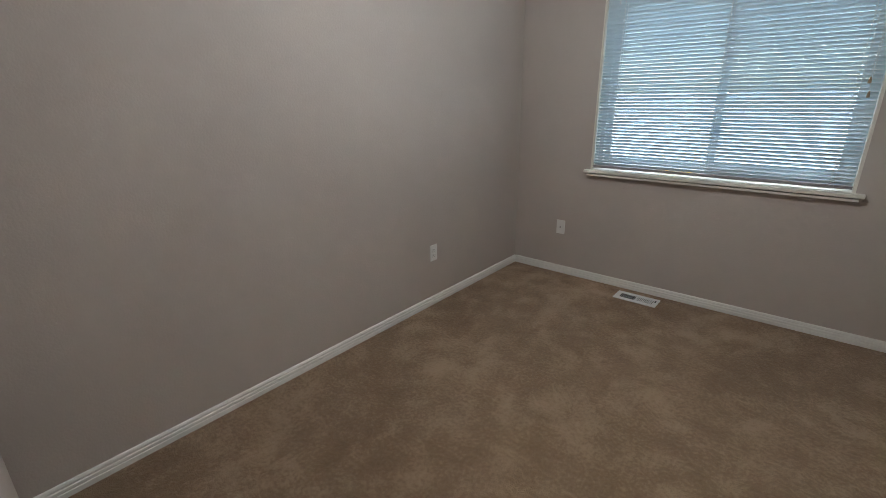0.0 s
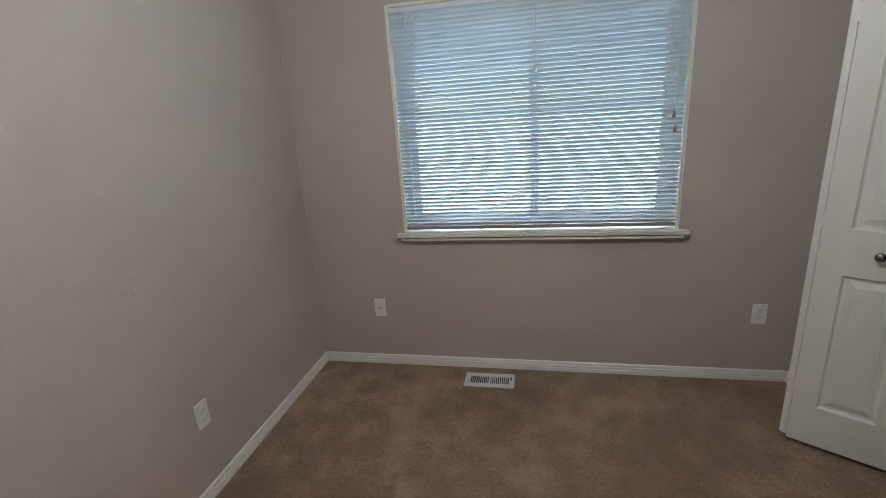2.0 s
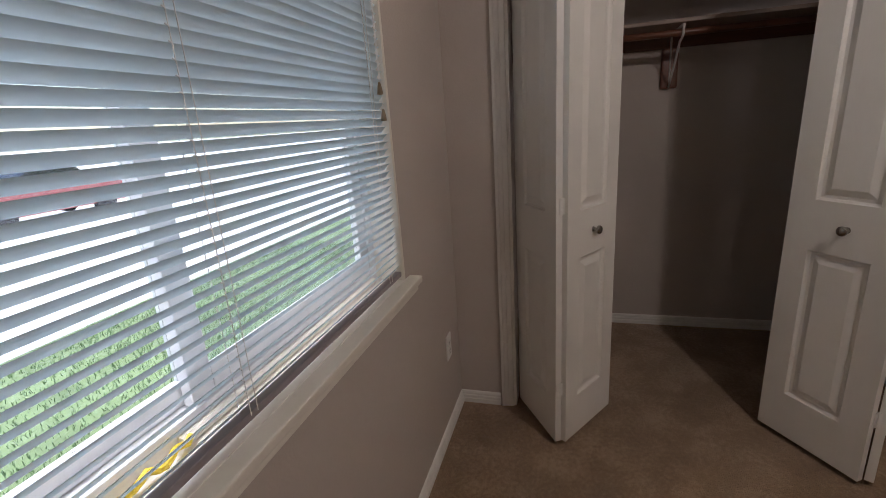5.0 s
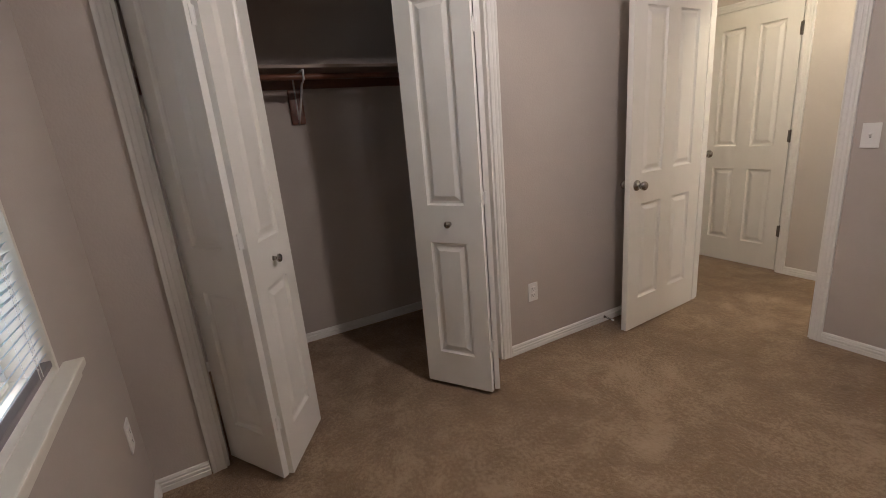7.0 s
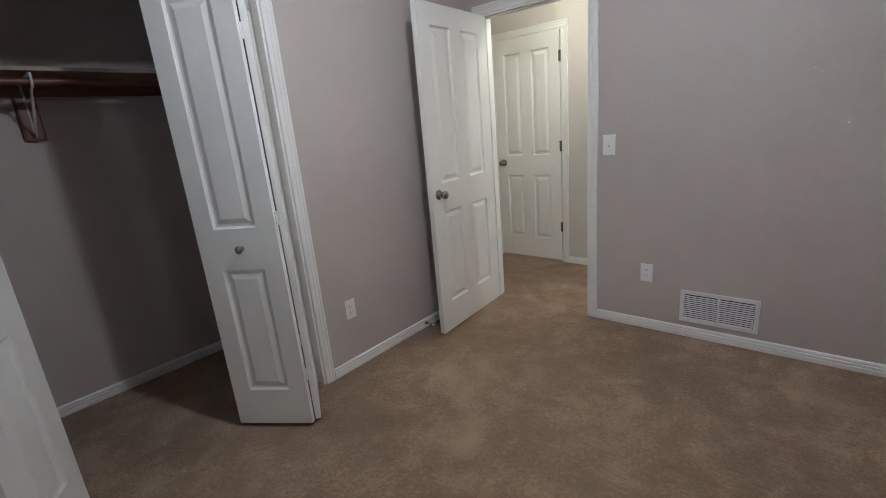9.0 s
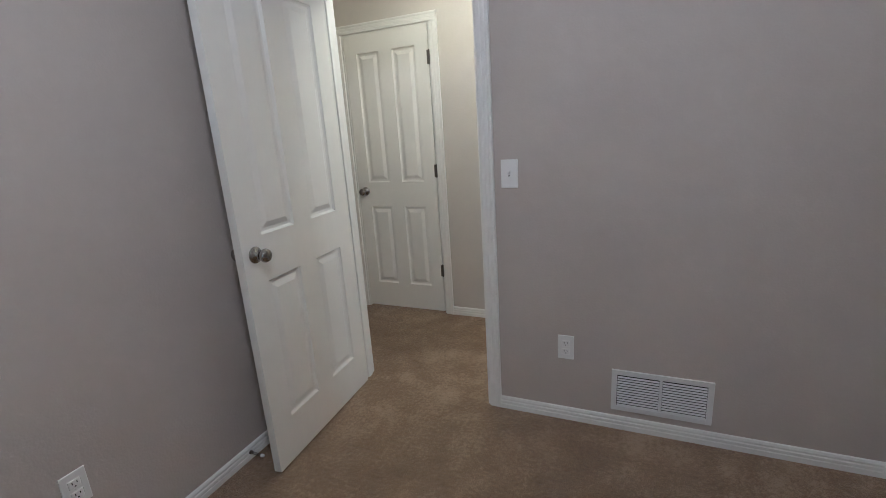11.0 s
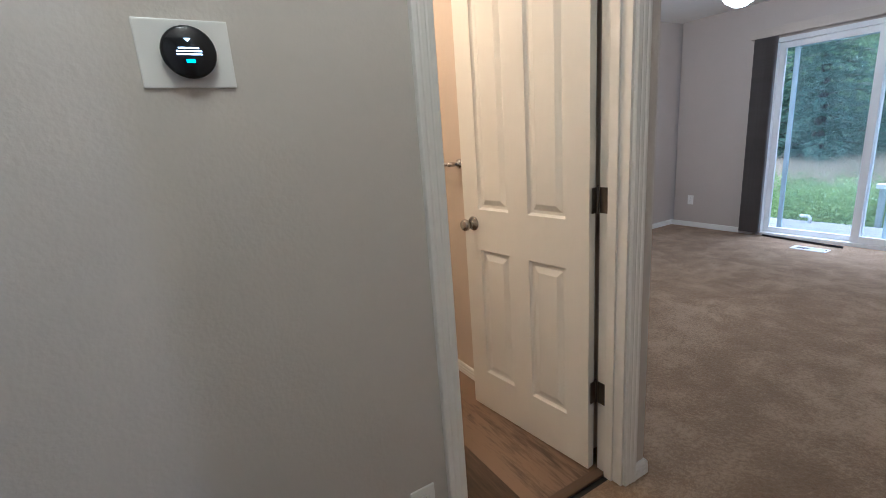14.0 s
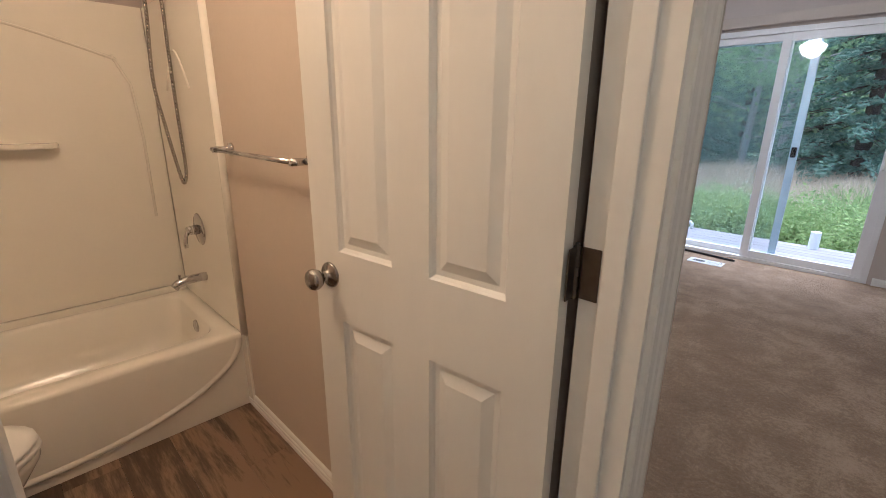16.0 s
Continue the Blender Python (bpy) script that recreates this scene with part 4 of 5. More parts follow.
tube([(0.95, BY + 0.016, 0.80), (0.945, BY + 0.016, 1.20), (0.96, BY + 0.016, 1.45), (1.02, BY + 0.016, 1.58)], 0.006, 8, bm)
tube([(1.00 + 0.75 * t, BY + 0.016, 1.56 + 0.16 * math.sin(t * math.pi / 2)) for t in [k / 12 for k in range(13)]], 0.007, 8, bm)
tube([(0.864, -6.62 + 0.32 * t, 1.42 + 0.16 * math.sin(t * math.pi)) for t in [k / 12 for k in range(13)]], 0.006, 8, bm)
part("moulded_ridge", bm, ACRYLIC, sur, smooth=True)
pts = rounded(1.28, 2.10, BY - 0.075, BY + 0.085, 0.075, 1.165)
bm = bmesh.new()
lo = [bm.verts.new((x, max(y, BY + 0.012), z)) for x, y, z in pts]
hi = [bm.verts.new((x, max(y, BY + 0.012), z + 0.022)) for x, y, z in pts]
for k in range(len(lo)):
    bm.faces.new((lo[k], lo[(k + 1) % len(lo)], hi[(k + 1) % len(lo)], hi[k]))
bm.faces.new(lo), bm.faces.new(hi)
bmesh.ops.remove_doubles(bm, verts=bm.verts[:], dist=1e-5)
part("soap_shelf", bm, ACRYLIC, sur)

valve = tagged(empty("shower_valve", pose(0.864, -6.455, 0.785)), "chrome shower valve with lever on the surround", "valve")
part("escutcheon", lathe([(0.0001, 0.010), (0.025, 0.010), (0.070, 0.006), (0.078, 0.0)], 32, "X"), CHROME, valve, smooth=True)
part("hub", lathe([(0.0001, 0.060), (0.017, 0.058), (0.021, 0.045), (0.024, 0.008)], 20, "X"), CHROME, valve, smooth=True)
part("lever", tube([(0.045, 0, 0), (0.066, 0.010, -0.020), (0.075, 0.022, -0.055), (0.074, 0.026, -0.075)], 0.010, 10), CHROME, valve, smooth=True)
spout = tagged(empty("tub_spout", pose(0.864, -6.455, 0.545)), "chrome bathtub spout with diverter knob", "spout")
part("body", tube([(0.0, 0, 0), (0.03, 0, 0.002), (0.09, 0, 0.0), (0.13, 0, -0.010), (0.148, 0, -0.026)], 0.021, 14), CHROME, spout, smooth=True)
part("diverter", tube([(0.118, 0, 0.010), (0.118, 0, 0.034)], 0.006, 8), CHROME, spout)
hose = tagged(empty("shower_hose"), "silver shower hose hanging in a long loop", "hose")
loop = [(0.905, -6.44, 1.96), (0.940, -6.44, 1.88), (0.945, -6.44, 1.70), (0.960, -6.44, 1.45), (0.940, -6.44, 1.25), (0.918, -6.44, 1.08), (0.905, -6.44, 1.015), (0.893, -6.44, 1.03), (0.886, -6.44, 1.10), (0.887, -6.44, 1.34), (0.885, -6.44, 1.57), (0.882, -6.44, 1.72), (0.884, -6.44, 1.94)]
fine = []
for i in range(len(loop) - 1):
    p = [Vector(loop[max(0, min(len(loop) - 1, i + k))]) for k in (-1, 0, 1, 2)]
    for j in range(14):
        u = j / 14
        fine.append(0.5 * ((2 * p[1]) + (p[2] - p[0]) * u + (2 * p[0] - 5 * p[1] + 4 * p[2] - p[3]) * u * u + (3 * p[1] - p[0] - 3 * p[2] + p[3]) * u ** 3))
bm = bmesh.new()
for a, b in zip(fine, fine[1:]):
    d = b - a
    tube([a, a + d * 0.45, a + d * 0.55, b], 0.0075, 8, bm)
part("tube", bm, NICKEL, hose, smooth=True)
part("arm", tube([(0.850, -6.44, 1.97), (0.90, -6.44, 1.985), (0.96, -6.44, 1.95)], 0.010, 10), CHROME, hose, smooth=True)
part("hand_shower", tube([(0.93, -6.44, 1.93), (0.96, -6.44, 1.96), (1.05, -6.44, 2.03), (1.08, -6.44, 2.02)], 0.016, 12), CHROME, hose, smooth=True)

bar = tagged(empty("towel_bar"), "chrome towel bar on the tan bathroom wall", "towel bar")
for y in (-5.955, -5.345):
    part("post", lathe([(0.0001, 0.072), (0.011, 0.070), (0.012, 0.050), (0.010, 0.015), (0.023, 0.008), (0.025, 0.0)], 18, "X"), CHROME, bar, smooth=True).location = (0.850, y, 1.19)
part("rail", tube([(0.912, -5.985, 1.19), (0.912, -5.315, 1.19)], 0.008, 12), CHROME, bar, smooth=True)

# toilet
wc = tagged(empty("toilet", pose(2.34, -5.77, 0.0, 0, 0, 180)), "cream ceramic toilet with closed lid beside the tub", "toilet")


def oval(cx, a, b, z, n=32):
    return [(cx + a * math.cos(2 * math.pi * k / n) * (1.0 if math.cos(2 * math.pi * k / n) > 0 else 0.75), b * math.sin(2 * math.pi * k / n), z) for k in range(n)]


def loft(rings, cap0=True, cap1=True):
    bm = bmesh.new()
    vs = [[bm.verts.new(p) for p in r] for r in rings]
    for a, b in zip(vs, vs[1:]):
        for k in range(len(a)):
            bm.faces.new((a[k], a[(k + 1) % len(a)], b[(k + 1) % len(a)], b[k]))
    if cap0:
        bm.faces.new(vs[0])
    if cap1:
        bm.faces.new(vs[-1])
    return bm


part("bowl", loft([oval(0.36, 0.20, 0.11, 0.0), oval(0.36, 0.19, 0.105, 0.06), oval(0.38, 0.20, 0.10, 0.16), oval(0.43, 0.29, 0.155, 0.28), oval(0.45, 0.315, 0.175, 0.35), oval(0.45, 0.315, 0.178, 0.375)]), CERAMIC, wc, smooth=True)
part("seat", loft([oval(0.45, 0.318, 0.182, 0.376), oval(0.45, 0.323, 0.186, 0.382), oval(0.45, 0.321, 0.184, 0.393), oval(0.45, 0.312, 0.176, 0.396)]), PLASTIC, wc, smooth=True)
part("lid", loft([oval(0.45, 0.312, 0.178, 0.397), oval(0.45, 0.319, 0.183, 0.402), oval(0.45, 0.316, 0.181, 0.412), oval(0.45, 0.28, 0.15, 0.420), oval(0.45, 0.10, 0.06, 0.424)]), PLASTIC, wc, smooth=True)
part("tank", box((0.0, -0.21, 0.37), (0.19, 0.21, 0.73), 0.02), CERAMIC, wc)
part("tank_lid", box((-0.005, -0.22, 0.731), (0.20, 0.22, 0.765), 0.01), CERAMIC, wc)

# bathroom threshold
tagged(mesh_object("threshold", box((BA0 + 0.012, HALL_S - 0.112, 0.0), (BA1 - 0.012, HALL_S - 0.070, 0.013), 0.005), surface("threshold_wood", (0.11, 0.07, 0.045), 0.45, vary=0.25, stretch=(1, 8, 8))), "dark brown wood-look threshold strip", "trim", kind="structure")

# far room: sliding door
slider = tagged(empty("sliding_door"), "white vinyl sliding glass door onto the deck", "door", kind="structure")
PX0, PX1 = MX - 0.135, MX - 0.005
for l, h in (((PX0, SL0, 0), (PX1, SL0 + 0.045, SLZ)), ((PX0, SL1 - 0.045, 0), (PX1, SL1, SLZ)), ((PX0, SL0 + 0.045, SLZ - 0.045), (PX1, SL1 - 0.045, SLZ)), ((PX0, SL0 + 0.045, 0.0), (PX1, SL1 - 0.045, 0.035))):
    part("door_frame", box(l, h, 0.003), VINYL, slider)
sash(slider, "y", SL0 + 0.045, -4.990, MX - 0.100, MX - 0.065, 0.036, SLZ - 0.046, 0.055)
sash(slider, "y", -5.065, SL1 - 0.045, MX - 0.058, MX - 0.022, 0.036, SLZ - 0.046, 0.065)
part("pull_handle", tube([(MX - 0.022, -4.225, 0.93), (MX + 0.012, -4.225, 0.95), (MX + 0.018, -4.225, 1.03), (MX + 0.012, -4.225, 1.11), (MX - 0.022, -4.225, 1.13)], 0.009, 10), PLASTIC, slider, "white pull handle", True)
# screen panel outside, drawn over the fixed side
BLUEBAR = surface("screen_frame", (0.36, 0.45, 0.52), 0.4, vary=0.05, bump=0.0)
scr = tagged(empty("screen_door"), "pale blue-grey framed insect screen door", "screen door")
SX = MX - 0.122
for l, h in (((SX - 0.01, -5.735, 0.04), (SX + 0.01, -5.690, 2.0)), ((SX - 0.01, -4.860, 0.04), (SX + 0.01, -4.800, 2.0)), ((SX - 0.01, -5.690, 0.04), (SX + 0.01, -4.860, 0.09)), ((SX - 0.01, -5.690, 1.95), (SX + 0.01, -4.860, 2.0))):
    part("frame", box(l, h, 0.002), BLUEBAR, scr)
part("mesh", box((SX - 0.0006, -5.690, 0.09), (SX + 0.0006, -4.860, 1.95)), SCREEN, scr, "fine grey insect mesh").visible_shadow = False
part("latch", box((SX + 0.010, -4.850, 0.985), (SX + 0.028, -4.810, 1.075), 0.006), BLACK, scr, "black screen latch")

# vertical blind and valance
VANE = surface("vertical_vane", (0.20, 0.175, 0.165), 0.7, vary=0.12, scale=8, bump=0.05)
vb = tagged(empty("vertical_blind"), "grey-brown vertical blind stacked beside the sliding door", "blind")
part("valance", box((MX + 0.085, -6.080, 2.075), (MX + 0.092, -4.065, 2.160), 0.002), surface("valance_cream", (0.50, 0.44, 0.38), 0.6, vary=0.06), vb, "tan fabric valance board")
for y in (-6.080, -4.072):
    part("valance_end", box((MX, y, 2.075), (MX + 0.084, y + 0.007, 2.160), 0.001), bpy.data.materials["valance_cream"], vb)
part("headrail", box((MX + 0.025, -6.065, 2.085), (MX + 0.065, -4.085, 2.118), 0.003), VINYL, vb)
vbm = bmesh.new()
prof = [(-0.044 + 0.088 * k / 6, 0.006 * (1 - (2 * k / 6 - 1) ** 2)) for k in range(7)]
for off in (0.0, 0.0009):
    ra = [vbm.verts.new((a, b - off, 0.0)) for a, b in prof]
    rb = [vbm.verts.new((a, b - off, 2.045)) for a, b in prof]
    for k in range(6):
        vbm.faces.new((ra[k], ra[k + 1], rb[k + 1], rb[k]))
v0 = mesh_object("vane", vbm, VANE, vb, True)
rng = random.Random(3)
for i in range(18):
    ob = v0 if i == 0 else v0.copy()
    if i:
        scene.collection.objects.link(ob)
    ob.location = (MX + 0.050, -6.030 + i * 0.0115, 0.040)
    ob.rotation_euler = (0, 0, radians(8 + rng.uniform(-5, 5)))

tagged(mesh_object("security_stick", tube([(-3.43, -5.80, 0.012), (-3.33, -5.06, 0.012)], 0.011, 10), BLACK), "black security stick lying on the carpet", "stick")

# ceiling fan
fan = tagged(empty("ceiling_fan", pose(-1.30, -5.16, 0)), "dark-bladed ceiling fan with a lit frosted bowl", "ceiling fan")
MOTOR = surface("fan_metal", (0.22, 0.20, 0.19), 0.35, metal=0.8, bump=0.0)
BLADE = surface("fan_blade", (0.07, 0.055, 0.05), 0.4, vary=0.2, stretch=(1, 8, 8), bump=0.02)
part("canopy", lathe([(0.0001, H), (0.075, H), (0.07, H - 0.03), (0.02, H - 0.05), (0.0001, H - 0.05)], 24), MOTOR, fan, smooth=True)
part("rod", tube([(0, 0, H - 0.05), (0, 0, H - 0.10)], 0.012, 12), MOTOR, fan)
part("motor", lathe([(0.0001, H - 0.09), (0.06, H - 0.09), (0.11, H - 0.12), (0.115, H - 0.18), (0.08, H - 0.21), (0.0001, H - 0.21)], 28), MOTOR, fan, smooth=True)
for k in range(5):
    blade = part("blade", box((0.13, -0.062, H - 0.185), (0.62, 0.062, H - 0.177), 0.003), BLADE, fan)
    blade.rotation_euler = (0, 0, radians(72 * k + 50))
    arm_ = part("blade_arm", box((0.08, -0.018, H - 0.19), (0.20, 0.018, H - 0.1855), 0.001), MOTOR, blade)
m, nt, p = material("frosted_bowl")
p.inputs["Base Color"].default_value = (0.9, 0.88, 0.84, 1)
p.inputs["Emission Color"].default_value = (1.0, 0.93, 0.80, 1)
p.inputs["Emission Strength"].default_value = 46.0
part("light_bowl", lathe([(0.0001, H - 0.425), (0.035, H - 0.424), (0.085, H - 0.390), (0.125, H - 0.32), (0.130, H - 0.28), (0.06, H - 0.245), (0.05, H - 0.21), (0.0001, H - 0.21)], 32), m, fan, "lit frosted glass bowl", True)

# outside, deck side
rng = random.Random(21)
tagged(mesh_object("ground", box((-1500, -1500, -0.9), (1500, 1500, -0.55)), LAWN), "grassy ground reaching to the trees", "ground", kind="structure")

deck = tagged(empty("deck"), "weathered pale wooden deck outside the sliding door", "deck", kind="structure")
part("fascia", box((-5.16, -9.0, -0.42), (-5.12, -2.0, -0.125), 0.002), DECKWOOD, deck)
for y in (-8.8, -7.0, -5.2, -3.4, -2.2):
    part("post", box((-5.11, y - 0.045, -0.60), (-5.02, y + 0.045, -0.165)), DECKWOOD, deck)
bm = box((-0.067, -3.49, -0.03), (0.067, 3.49, 0.0), 0.004)
b0 = mesh_object("board", bm, DECKWOOD, deck)
for i in range(11):
    ob = b0 if i == 0 else b0.copy()
    if i:
        scene.collection.objects.link(ob)
    ob.location = (MX - 0.225 - i * 0.141, -5.5, -0.125 + rng.uniform(-0.001, 0.001))
    ob.rotation_euler = (0, 0, radians(180 * (i % 2)))

WHITE_PVC = surface("white_pvc", (0.75, 0.76, 0.74), 0.4, vary=0.06)
pipe = tagged(mesh_object("vent_pipe", lathe([(0.0001, 0.20), (0.046, 0.20), (0.05, 0.19), (0.05, 0.0), (0.0001, 0.0)], 20), WHITE_PVC), "short white capped pipe on the deck edge", "pipe")
pipe.location = (-5.05, -4.65, -0.125)
lampost = tagged(empty("garden_post", pose(-5.35, -5.35, 0)), "slim grey post with a flat white cap", "post")
part("post", box((-0.03, -0.03, -0.56), (0.03, 0.03, 0.33), 0.004), surface("post_grey", (0.40, 0.44, 0.42), 0.6), lampost)
part("cap", box((-0.06, -0.06, 0.33), (0.06, 0.06, 0.385), 0.008), WHITE_PVC, lampost)
fit_ = tagged(empty("deck_fitting", pose(-5.05, -5.95, -0.125)), "small white pipe elbow on the deck edge", "pipe")
part("stem", tube([(0, 0, 0), (0, 0, 0.07), (0, -0.02, 0.085), (0, -0.11, 0.085)], 0.022, 12), WHITE_PVC, fit_, smooth=True)


def cards(bm, pts, size, rng, flat=0.0):
    """Small bent leaf sprays round each point."""
    for p in pts:
        u = Vector((rng.gauss(0, 1), rng.gauss(0, 1), rng.gauss(0, 1) * (1 - flat))).normalized()
        w = u.cross(Vector((rng.gauss(0, 1), rng.gauss(0, 1), rng.gauss(0, 1)))).normalized()
        s = size * rng.uniform(0.6, 1.3)
        a, b, c, d = p - u * s, p + w * s * 0.5, p + u * s, p - w * s * 0.5
        mid = (a + c) / 2 + u.cross(w) * s * 0.25
        va, vb_, vc, vd, vm = (bm.verts.new(q) for q in (a, b, c, d, mid))
        bm.faces.new((va, vb_, vm))
        bm.faces.new((vb_, vc, vm))
        bm.faces.new((vc, vd, vm))
        bm.faces.new((vd, va, vm))


BARK = surface("birch_bark", (0.42, 0.40, 0.36), 0.8, vary=0.4, scale=6, stretch=(1, 1, 3), bump=0.3)
DARKBARK = surface("spruce_bark", (0.09, 0.065, 0.05), 0.9, vary=0.3, scale=8, bump=0.4)
BIRCH = leaf_material("birch_leaf", (0.22, 0.35, 0.17), (0.44, 0.57, 0.32))
SPRUCE = leaf_material("spruce_needle", (0.10, 0.18, 0.13), (0.27, 0.39, 0.29))
WEED = leaf_material("weed_leaf", (0.18, 0.27, 0.09), (0.40, 0.48, 0.20))
DRYGRASS = leaf_material("dry_grass", (0.36, 0.32, 0.19), (0.62, 0.48, 0.37))


def birch(seed, h):
    r = random.Random(seed)
    root = tagged(empty("birch_tree"), "tall birch with light green leaves", "tree", group="trees behind the meadow")
    bm = bmesh.new()
    top = Vector((r.uniform(-0.4, 0.4), r.uniform(-0.4, 0.4), h))
    trunk = [top * t + Vector((0.12 * math.sin(5 * t + seed), 0.12 * math.cos(4 * t), 0)) * t for t in [k / 8 for k in range(9)]]
    for i in range(8):
        tube([trunk[i], trunk[i + 1]], 0.13 * (1 - i / 8.5), 7, bm)
    leaves = bmesh.new()
    for k in range(26):
        t = r.uniform(0.10, 0.97)
        base = top * t
        a = r.uniform(0, 2 * math.pi)
        ln = (0.32 * h) * (1 - t) ** 0.7 * r.uniform(0.6, 1.0) + 0.5
        end = base + Vector((math.cos(a) * ln, math.sin(a) * ln, ln * r.uniform(0.05, 0.5)))
        mid = (base + end) / 2 + Vector((0, 0, 0.12 * ln))
        tube([base, mid, end], 0.022, 5, bm)
        pts = []
        for j in range(150):
            u = r.uniform(0.25, 1.1)
            c = base.lerp(end, u)
            pts.append(c + Vector((r.gauss(0, 0.26), r.gauss(0, 0.26), r.gauss(-0.12, 0.28))) * (0.5 + ln * 0.35))
        cards(leaves, pts, 0.080, r)
    part("trunk", bm, BARK, root)
    part("crown", leaves, BIRCH, root)
    return root


def spruce(seed, h):
    r = random.Random(seed)
    root = tagged(empty("spruce_tree"), "dark blue-green spruce with drooping layered boughs", "tree", group="trees behind the meadow")
    bm = bmesh.new()
    for i in range(6):
        tube([(0, 0, h * i / 6), (0, 0, h * (i + 1) / 6)], 0.17 * (1 - i / 6.3), 8, bm)
    needles = bmesh.new()
    z = 0.25
    while z < h * 0.985:
        reach = (h - z) * 0.27 + 0.12
        n = 9 if z < h * 0.7 else 6
        for k in range(n):
            a = 2 * math.pi * (k + r.random()) / n
            ln = reach * r.uniform(0.75, 1.1)
            d = Vector((math.cos(a), math.sin(a), 0))
            tip = Vector((0, 0, z)) + d * ln + Vector((0, 0, -0.22 * ln))
            tube([(0, 0, z), tip], 0.012, 4, bm)
            pts = []
            for j in range(int(20 + 50 * ln)):
                u = r.uniform(0.12, 1.0)
                c = Vector((0, 0, z)).lerp(tip, u) + Vector((0, 0, 0.10 * ln * math.sin(u * 3.1)))
                side = d.cross(Vector((0, 0, 1))) * r.uniform(-1, 1) * 0.26 * ln * (1.15 - u)
                pts.append(c + side + Vector((0, 0, r.gauss(-0.05, 0.05))))
            cards(needles, pts, 0.082, r, 0.55)
        z += 0.30 + 0.012 * h
    part("trunk", bm, DARKBARK, root)
    part("boughs", needles, SPRUCE, root)
    return root


G = -0.55
b1, b2 = birch(1, 8.5), birch(2, 10.5)
s1, s2 = spruce(5, 9.5), spruce(6, 7.0)
b1.matrix_world = pose(-15.5, -12.2, G)
b2.matrix_world = pose(-17.5, -8.2, G, 0, 0, 40)
s1.matrix_world = pose(-14.6, -4.9, G)
s2.matrix_world = pose(-15.6, -9.7, G, 0, 0, 70)
rng = random.Random(8)
for src, x, y, a in ((b1, -17.0, -15.6, 120), (b2, -18.5, -11.5, 200), (b1, -16.4, -6.9, 260), (s2, -17.6, -13.6, 20), (s1, -18.0, -2.6, 90), (b2, -19.5, -4.8, 310), (s2, -16.2, -1.0, 150), (s1, -21.0, -9.0, 30), (b1, -19.0, -18.5, 75), (b2, -17.5, 1.8, 15), (s1, -20.0, -14.8, 200), (b1, -20.5, -6.8, 170), (s2, -17.2, -11.0, 130), (s2, -18.4, -6.2, 130)):
    copy_thing(src, pose(x, y, G, 0, 0, a))
for i in range(26):
    copy_thing((s1, b2, s2, b1)[i % 4], pose(-24 - rng.uniform(0, 7), -34 + 1.9 * i + rng.uniform(-0.7, 0.7), G, 0, 0, rng.uniform(0, 360)))

bm = bmesh.new()
rw = random.Random(44)
for k in range(420):
    y = rw.uniform(-60, 25)
    top = 9.5 + 3.5 * noise.noise((y * 0.25, 3.0, 0.0))
    c = Vector((-34 - rw.uniform(0, 2.5), y, G + top * rw.random()))
    cards(bm, [c + Vector((rw.gauss(0, 0.7), rw.gauss(0, 1.2), rw.gauss(0, 0.9))) for j in range(34)], 0.55, rw)
tagged(mesh_object("far_woods", bm, SPRUCE), "dense blue-green woods behind the nearer trees", "woods", kind="stuff")


def blades(n, xr, yr, hmin, hmax, width, seed, lean=0.3, clump=None):
    """Single grass blades and stalks over a stretch of ground."""
    r = random.Random(seed)
    verts, faces = [], []
    for _ in range(n):
        x, y = r.uniform(*xr), r.uniform(*yr)
        h = r.uniform(hmin, hmax) * (0.75 + 0.5 * noise.noise((x * 0.6, y * 0.6, seed)))
        a = r.uniform(0, 2 * math.pi)
        dx, dy = math.cos(a) * width, math.sin(a) * width
        lx, ly = r.gauss(0, lean) * h, r.gauss(0, lean) * h
        i = len(verts)
        verts += [(x - dx, y - dy, G), (x + dx, y + dy, G), (x + dx * 0.8 + lx * 0.4, y + dy * 0.8 + ly * 0.4, G + h * 0.6), (x - dx * 0.8 + lx * 0.4, y - dy * 0.8 + ly * 0.4, G + h * 0.6), (x + lx, y + ly, G + h)]
        faces += [(i, i + 1, i + 2, i + 3), (i + 3, i + 2, i + 4)]
    me = bpy.data.meshes.new("meadow_grass")
    me.from_pydata(verts, [], faces)
    return me


def stuff(name, me, mat, label):
    me.materials.append(mat)
    ob = new(name, me)
    return tagged(ob, label, "grass", kind="stuff")


stuff("meadow_grass", blades(22000, (-9.0, -6.2), (-17, 2), 0.5, 0.95, 0.012, 1), WEED, "tall green meadow grass beyond the deck")
stuff("meadow_seed_heads", blades(44000, (-15.5, -7.6), (-17, 2), 0.55, 0.95, 0.006, 2, 0.35), DRYGRASS, "tall tan and pinkish seed heads")
bm = bmesh.new()
r = random.Random(31)
for k in range(300):
    c = Vector((r.uniform(-7.4, -5.5), r.uniform(-10.5, -2.0), G))
    pts = [c + Vector((r.gauss(0, 0.16), r.gauss(0, 0.16), abs(r.gauss(0.36, 0.20)))) for j in range(120)]
    cards(bm, pts, 0.034, r, 0.2)
tagged(mesh_object("weed_bushes", bm, WEED), "leafy green weeds growing along the deck", "weeds", kind="stuff")

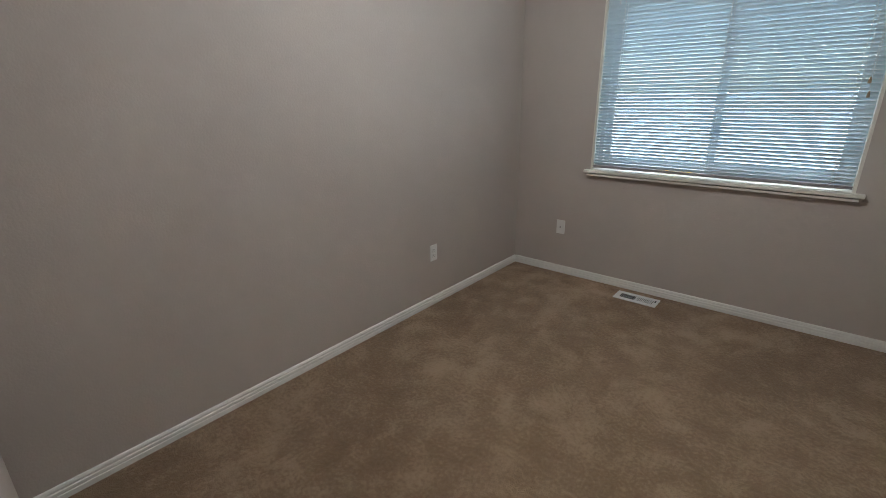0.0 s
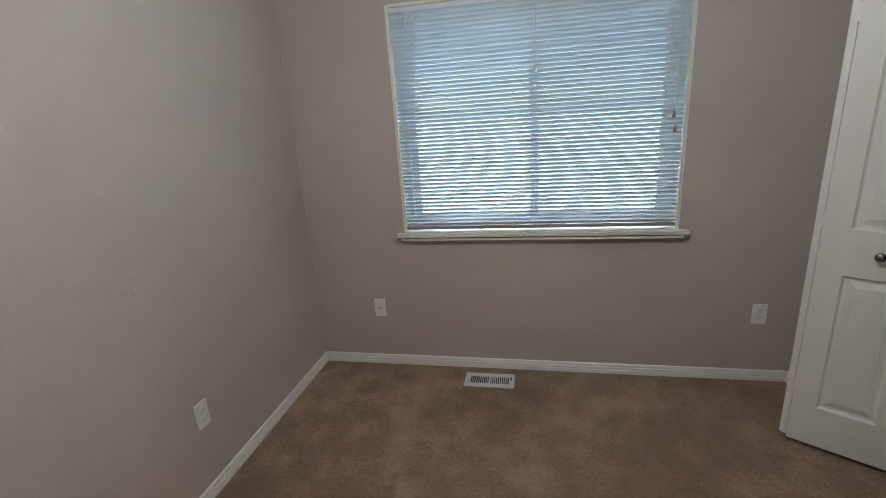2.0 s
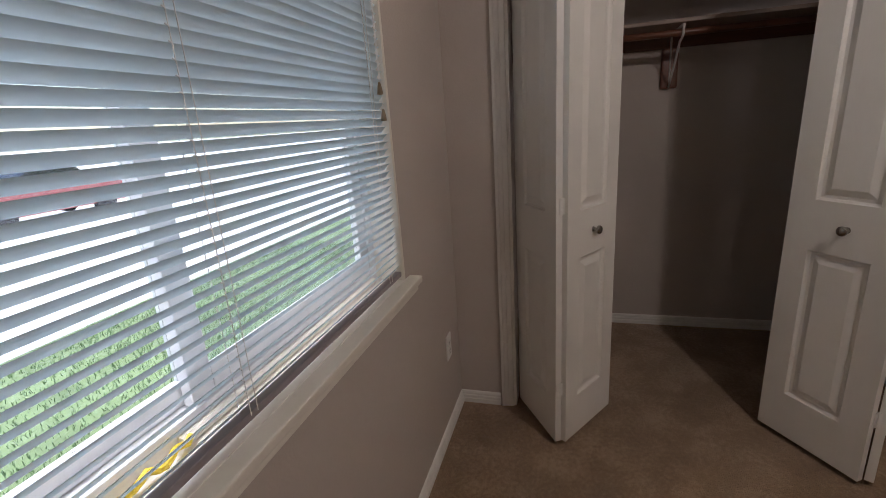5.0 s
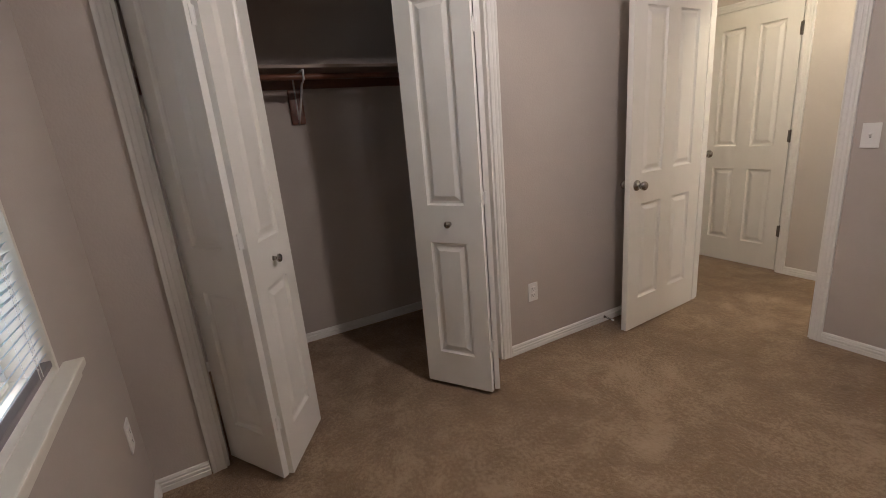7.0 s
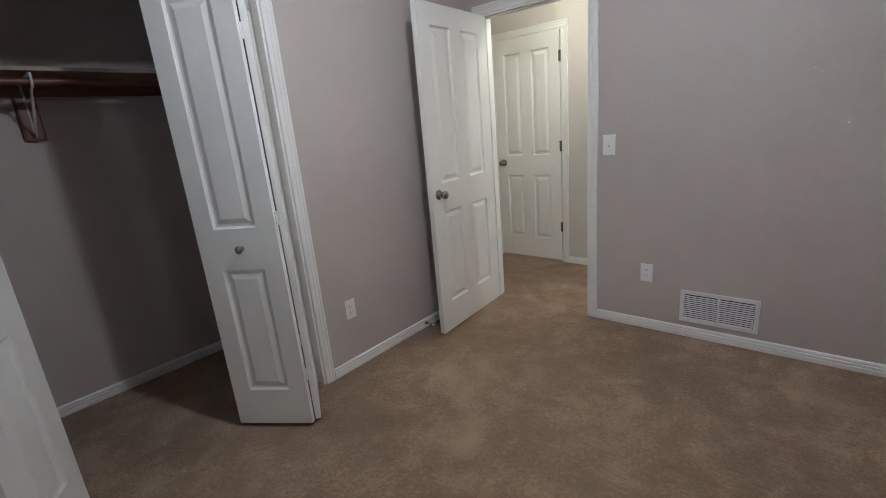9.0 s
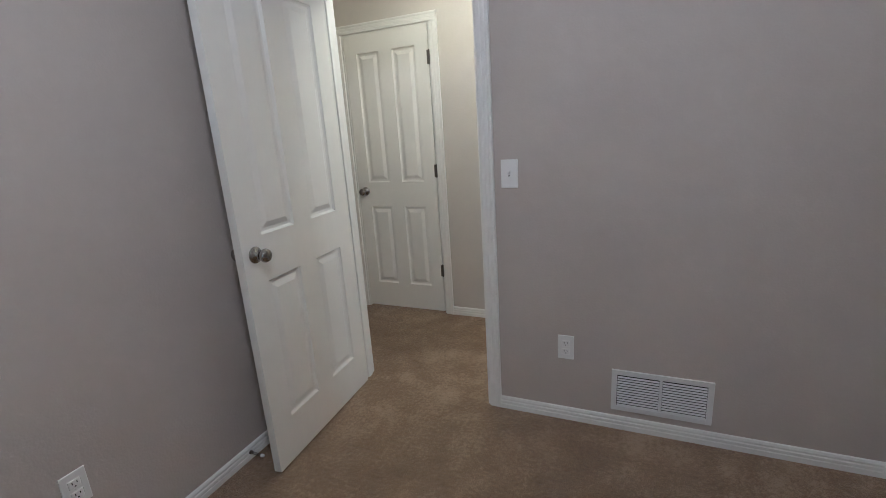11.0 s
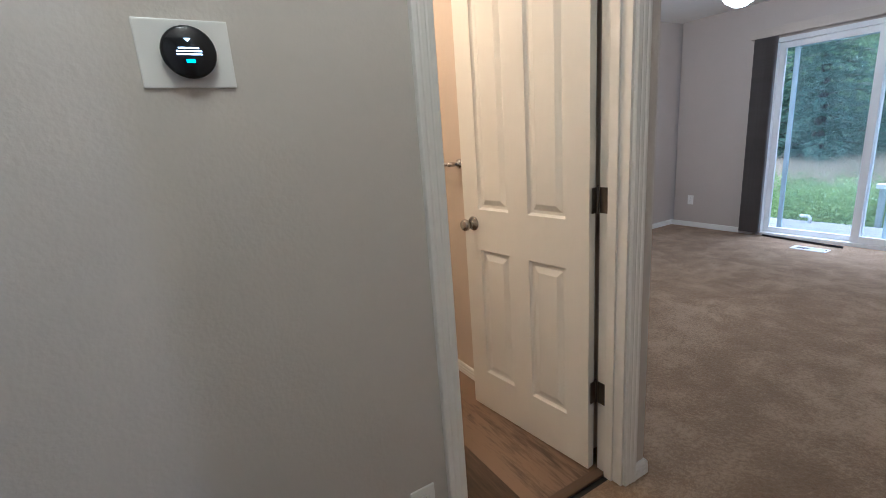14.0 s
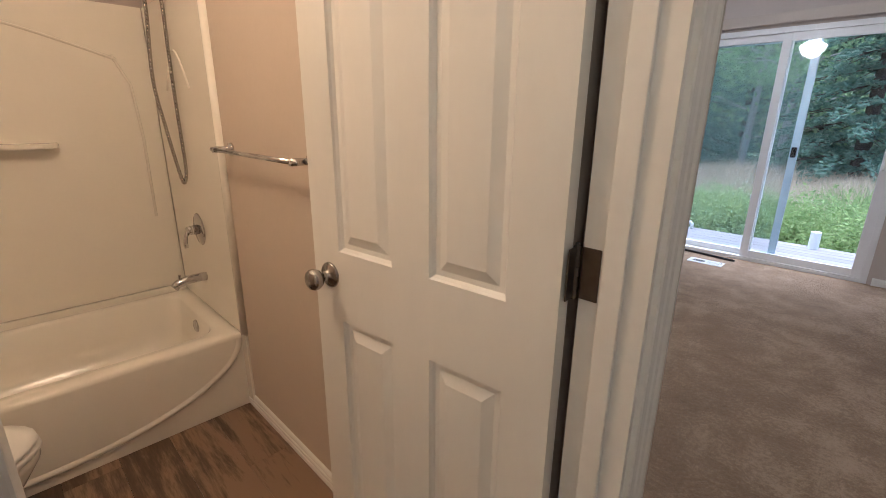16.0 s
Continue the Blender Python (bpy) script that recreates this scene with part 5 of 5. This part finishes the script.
# outside, window side
stuff("lawn_grass", blades(30000, (-2.5, 7.5), (0.4, 4.5), 0.03, 0.09, 0.004, 5), GRASS, "short green lawn outside the window")
tagged(mesh_object("road", box((-700, 4.6, -0.56), (700, 1300, -0.542)), surface("gravel_road", (0.50, 0.51, 0.51), 0.9, vary=0.2, scale=2, fine=40, bump=0.3)), "wide pale grey gravel road and yard beyond the lawn", "road", kind="structure")


car = tagged(empty("parked_car", pose(9.5, 13.5, G + 0.02)), "dark red car parked by the road", "car")
red = surface("car_paint", (0.24, 0.07, 0.07), 0.3, bump=0.0)
body = extrude([(-2.1, 0.28), (-2.15, 0.62), (-1.9, 0.80), (-1.0, 0.86), (1.35, 0.88), (2.05, 0.80), (2.12, 0.5), (2.1, 0.28)], (0, -0.85, 0), (0, 0.85, 0), (1, 0, 0), (0, 0, 1))
part("body", body, red, car)
part("cabin", extrude([(-1.1, 0.862), (-0.45, 1.36), (0.75, 1.38), (1.35, 0.882)], (0, -0.72, 0), (0, 0.72, 0), (1, 0, 0), (0, 0, 1)), BLACK, car, "dark windows and roof")
for x in (-1.3, 1.3):
    for y in (-0.78, 0.78):
        part("wheel", lathe([(0.0001, -0.1), (0.2, -0.1), (0.31, -0.08), (0.31, 0.08), (0.2, 0.1), (0.0001, 0.1)], 20, "Y"), BLACK, car).location = (x, y, 0.31)

# bathroom floor planks
bf = tagged(mesh_object("floor_bathroom", box((0.85, BY, -0.12), (BX, HALL_S - 0.05, -0.002)), DARK), "brown wood-look vinyl plank bathroom floor", "floor", kind="structure")
pw, pl = 0.178, 1.22
meshes = {}
rng = random.Random(12)
for i in range(9):
    x0 = 0.851 + i * pw
    x1 = min(x0 + pw - 0.0012, BX - 0.001)
    y = HALL_S - 0.10 + (0.0, 0.62, 0.25, 0.9, 0.45, 0.1, 0.75, 0.3, 0.55)[i] * pl * 0.8
    while y > -6.09:
        top, bot = min(y, HALL_S - 0.086), max(y - pl + 0.0012, -6.084)
        if top - bot > 0.03 and x1 - x0 > 0.02:
            key = (round(x1 - x0, 4), round(top - bot, 4))
            if key not in meshes:
                b = box((0, 0, -0.004), (key[0], key[1], 0.0))
                me_ob = mesh_object("plank", b, PLANK, bf)
                meshes[key] = me_ob.data
                ob = me_ob
            else:
                ob = new("plank", meshes[key])
                ob.parent = bf
            ob.location = (x0, bot, 0.003)
        y -= pl
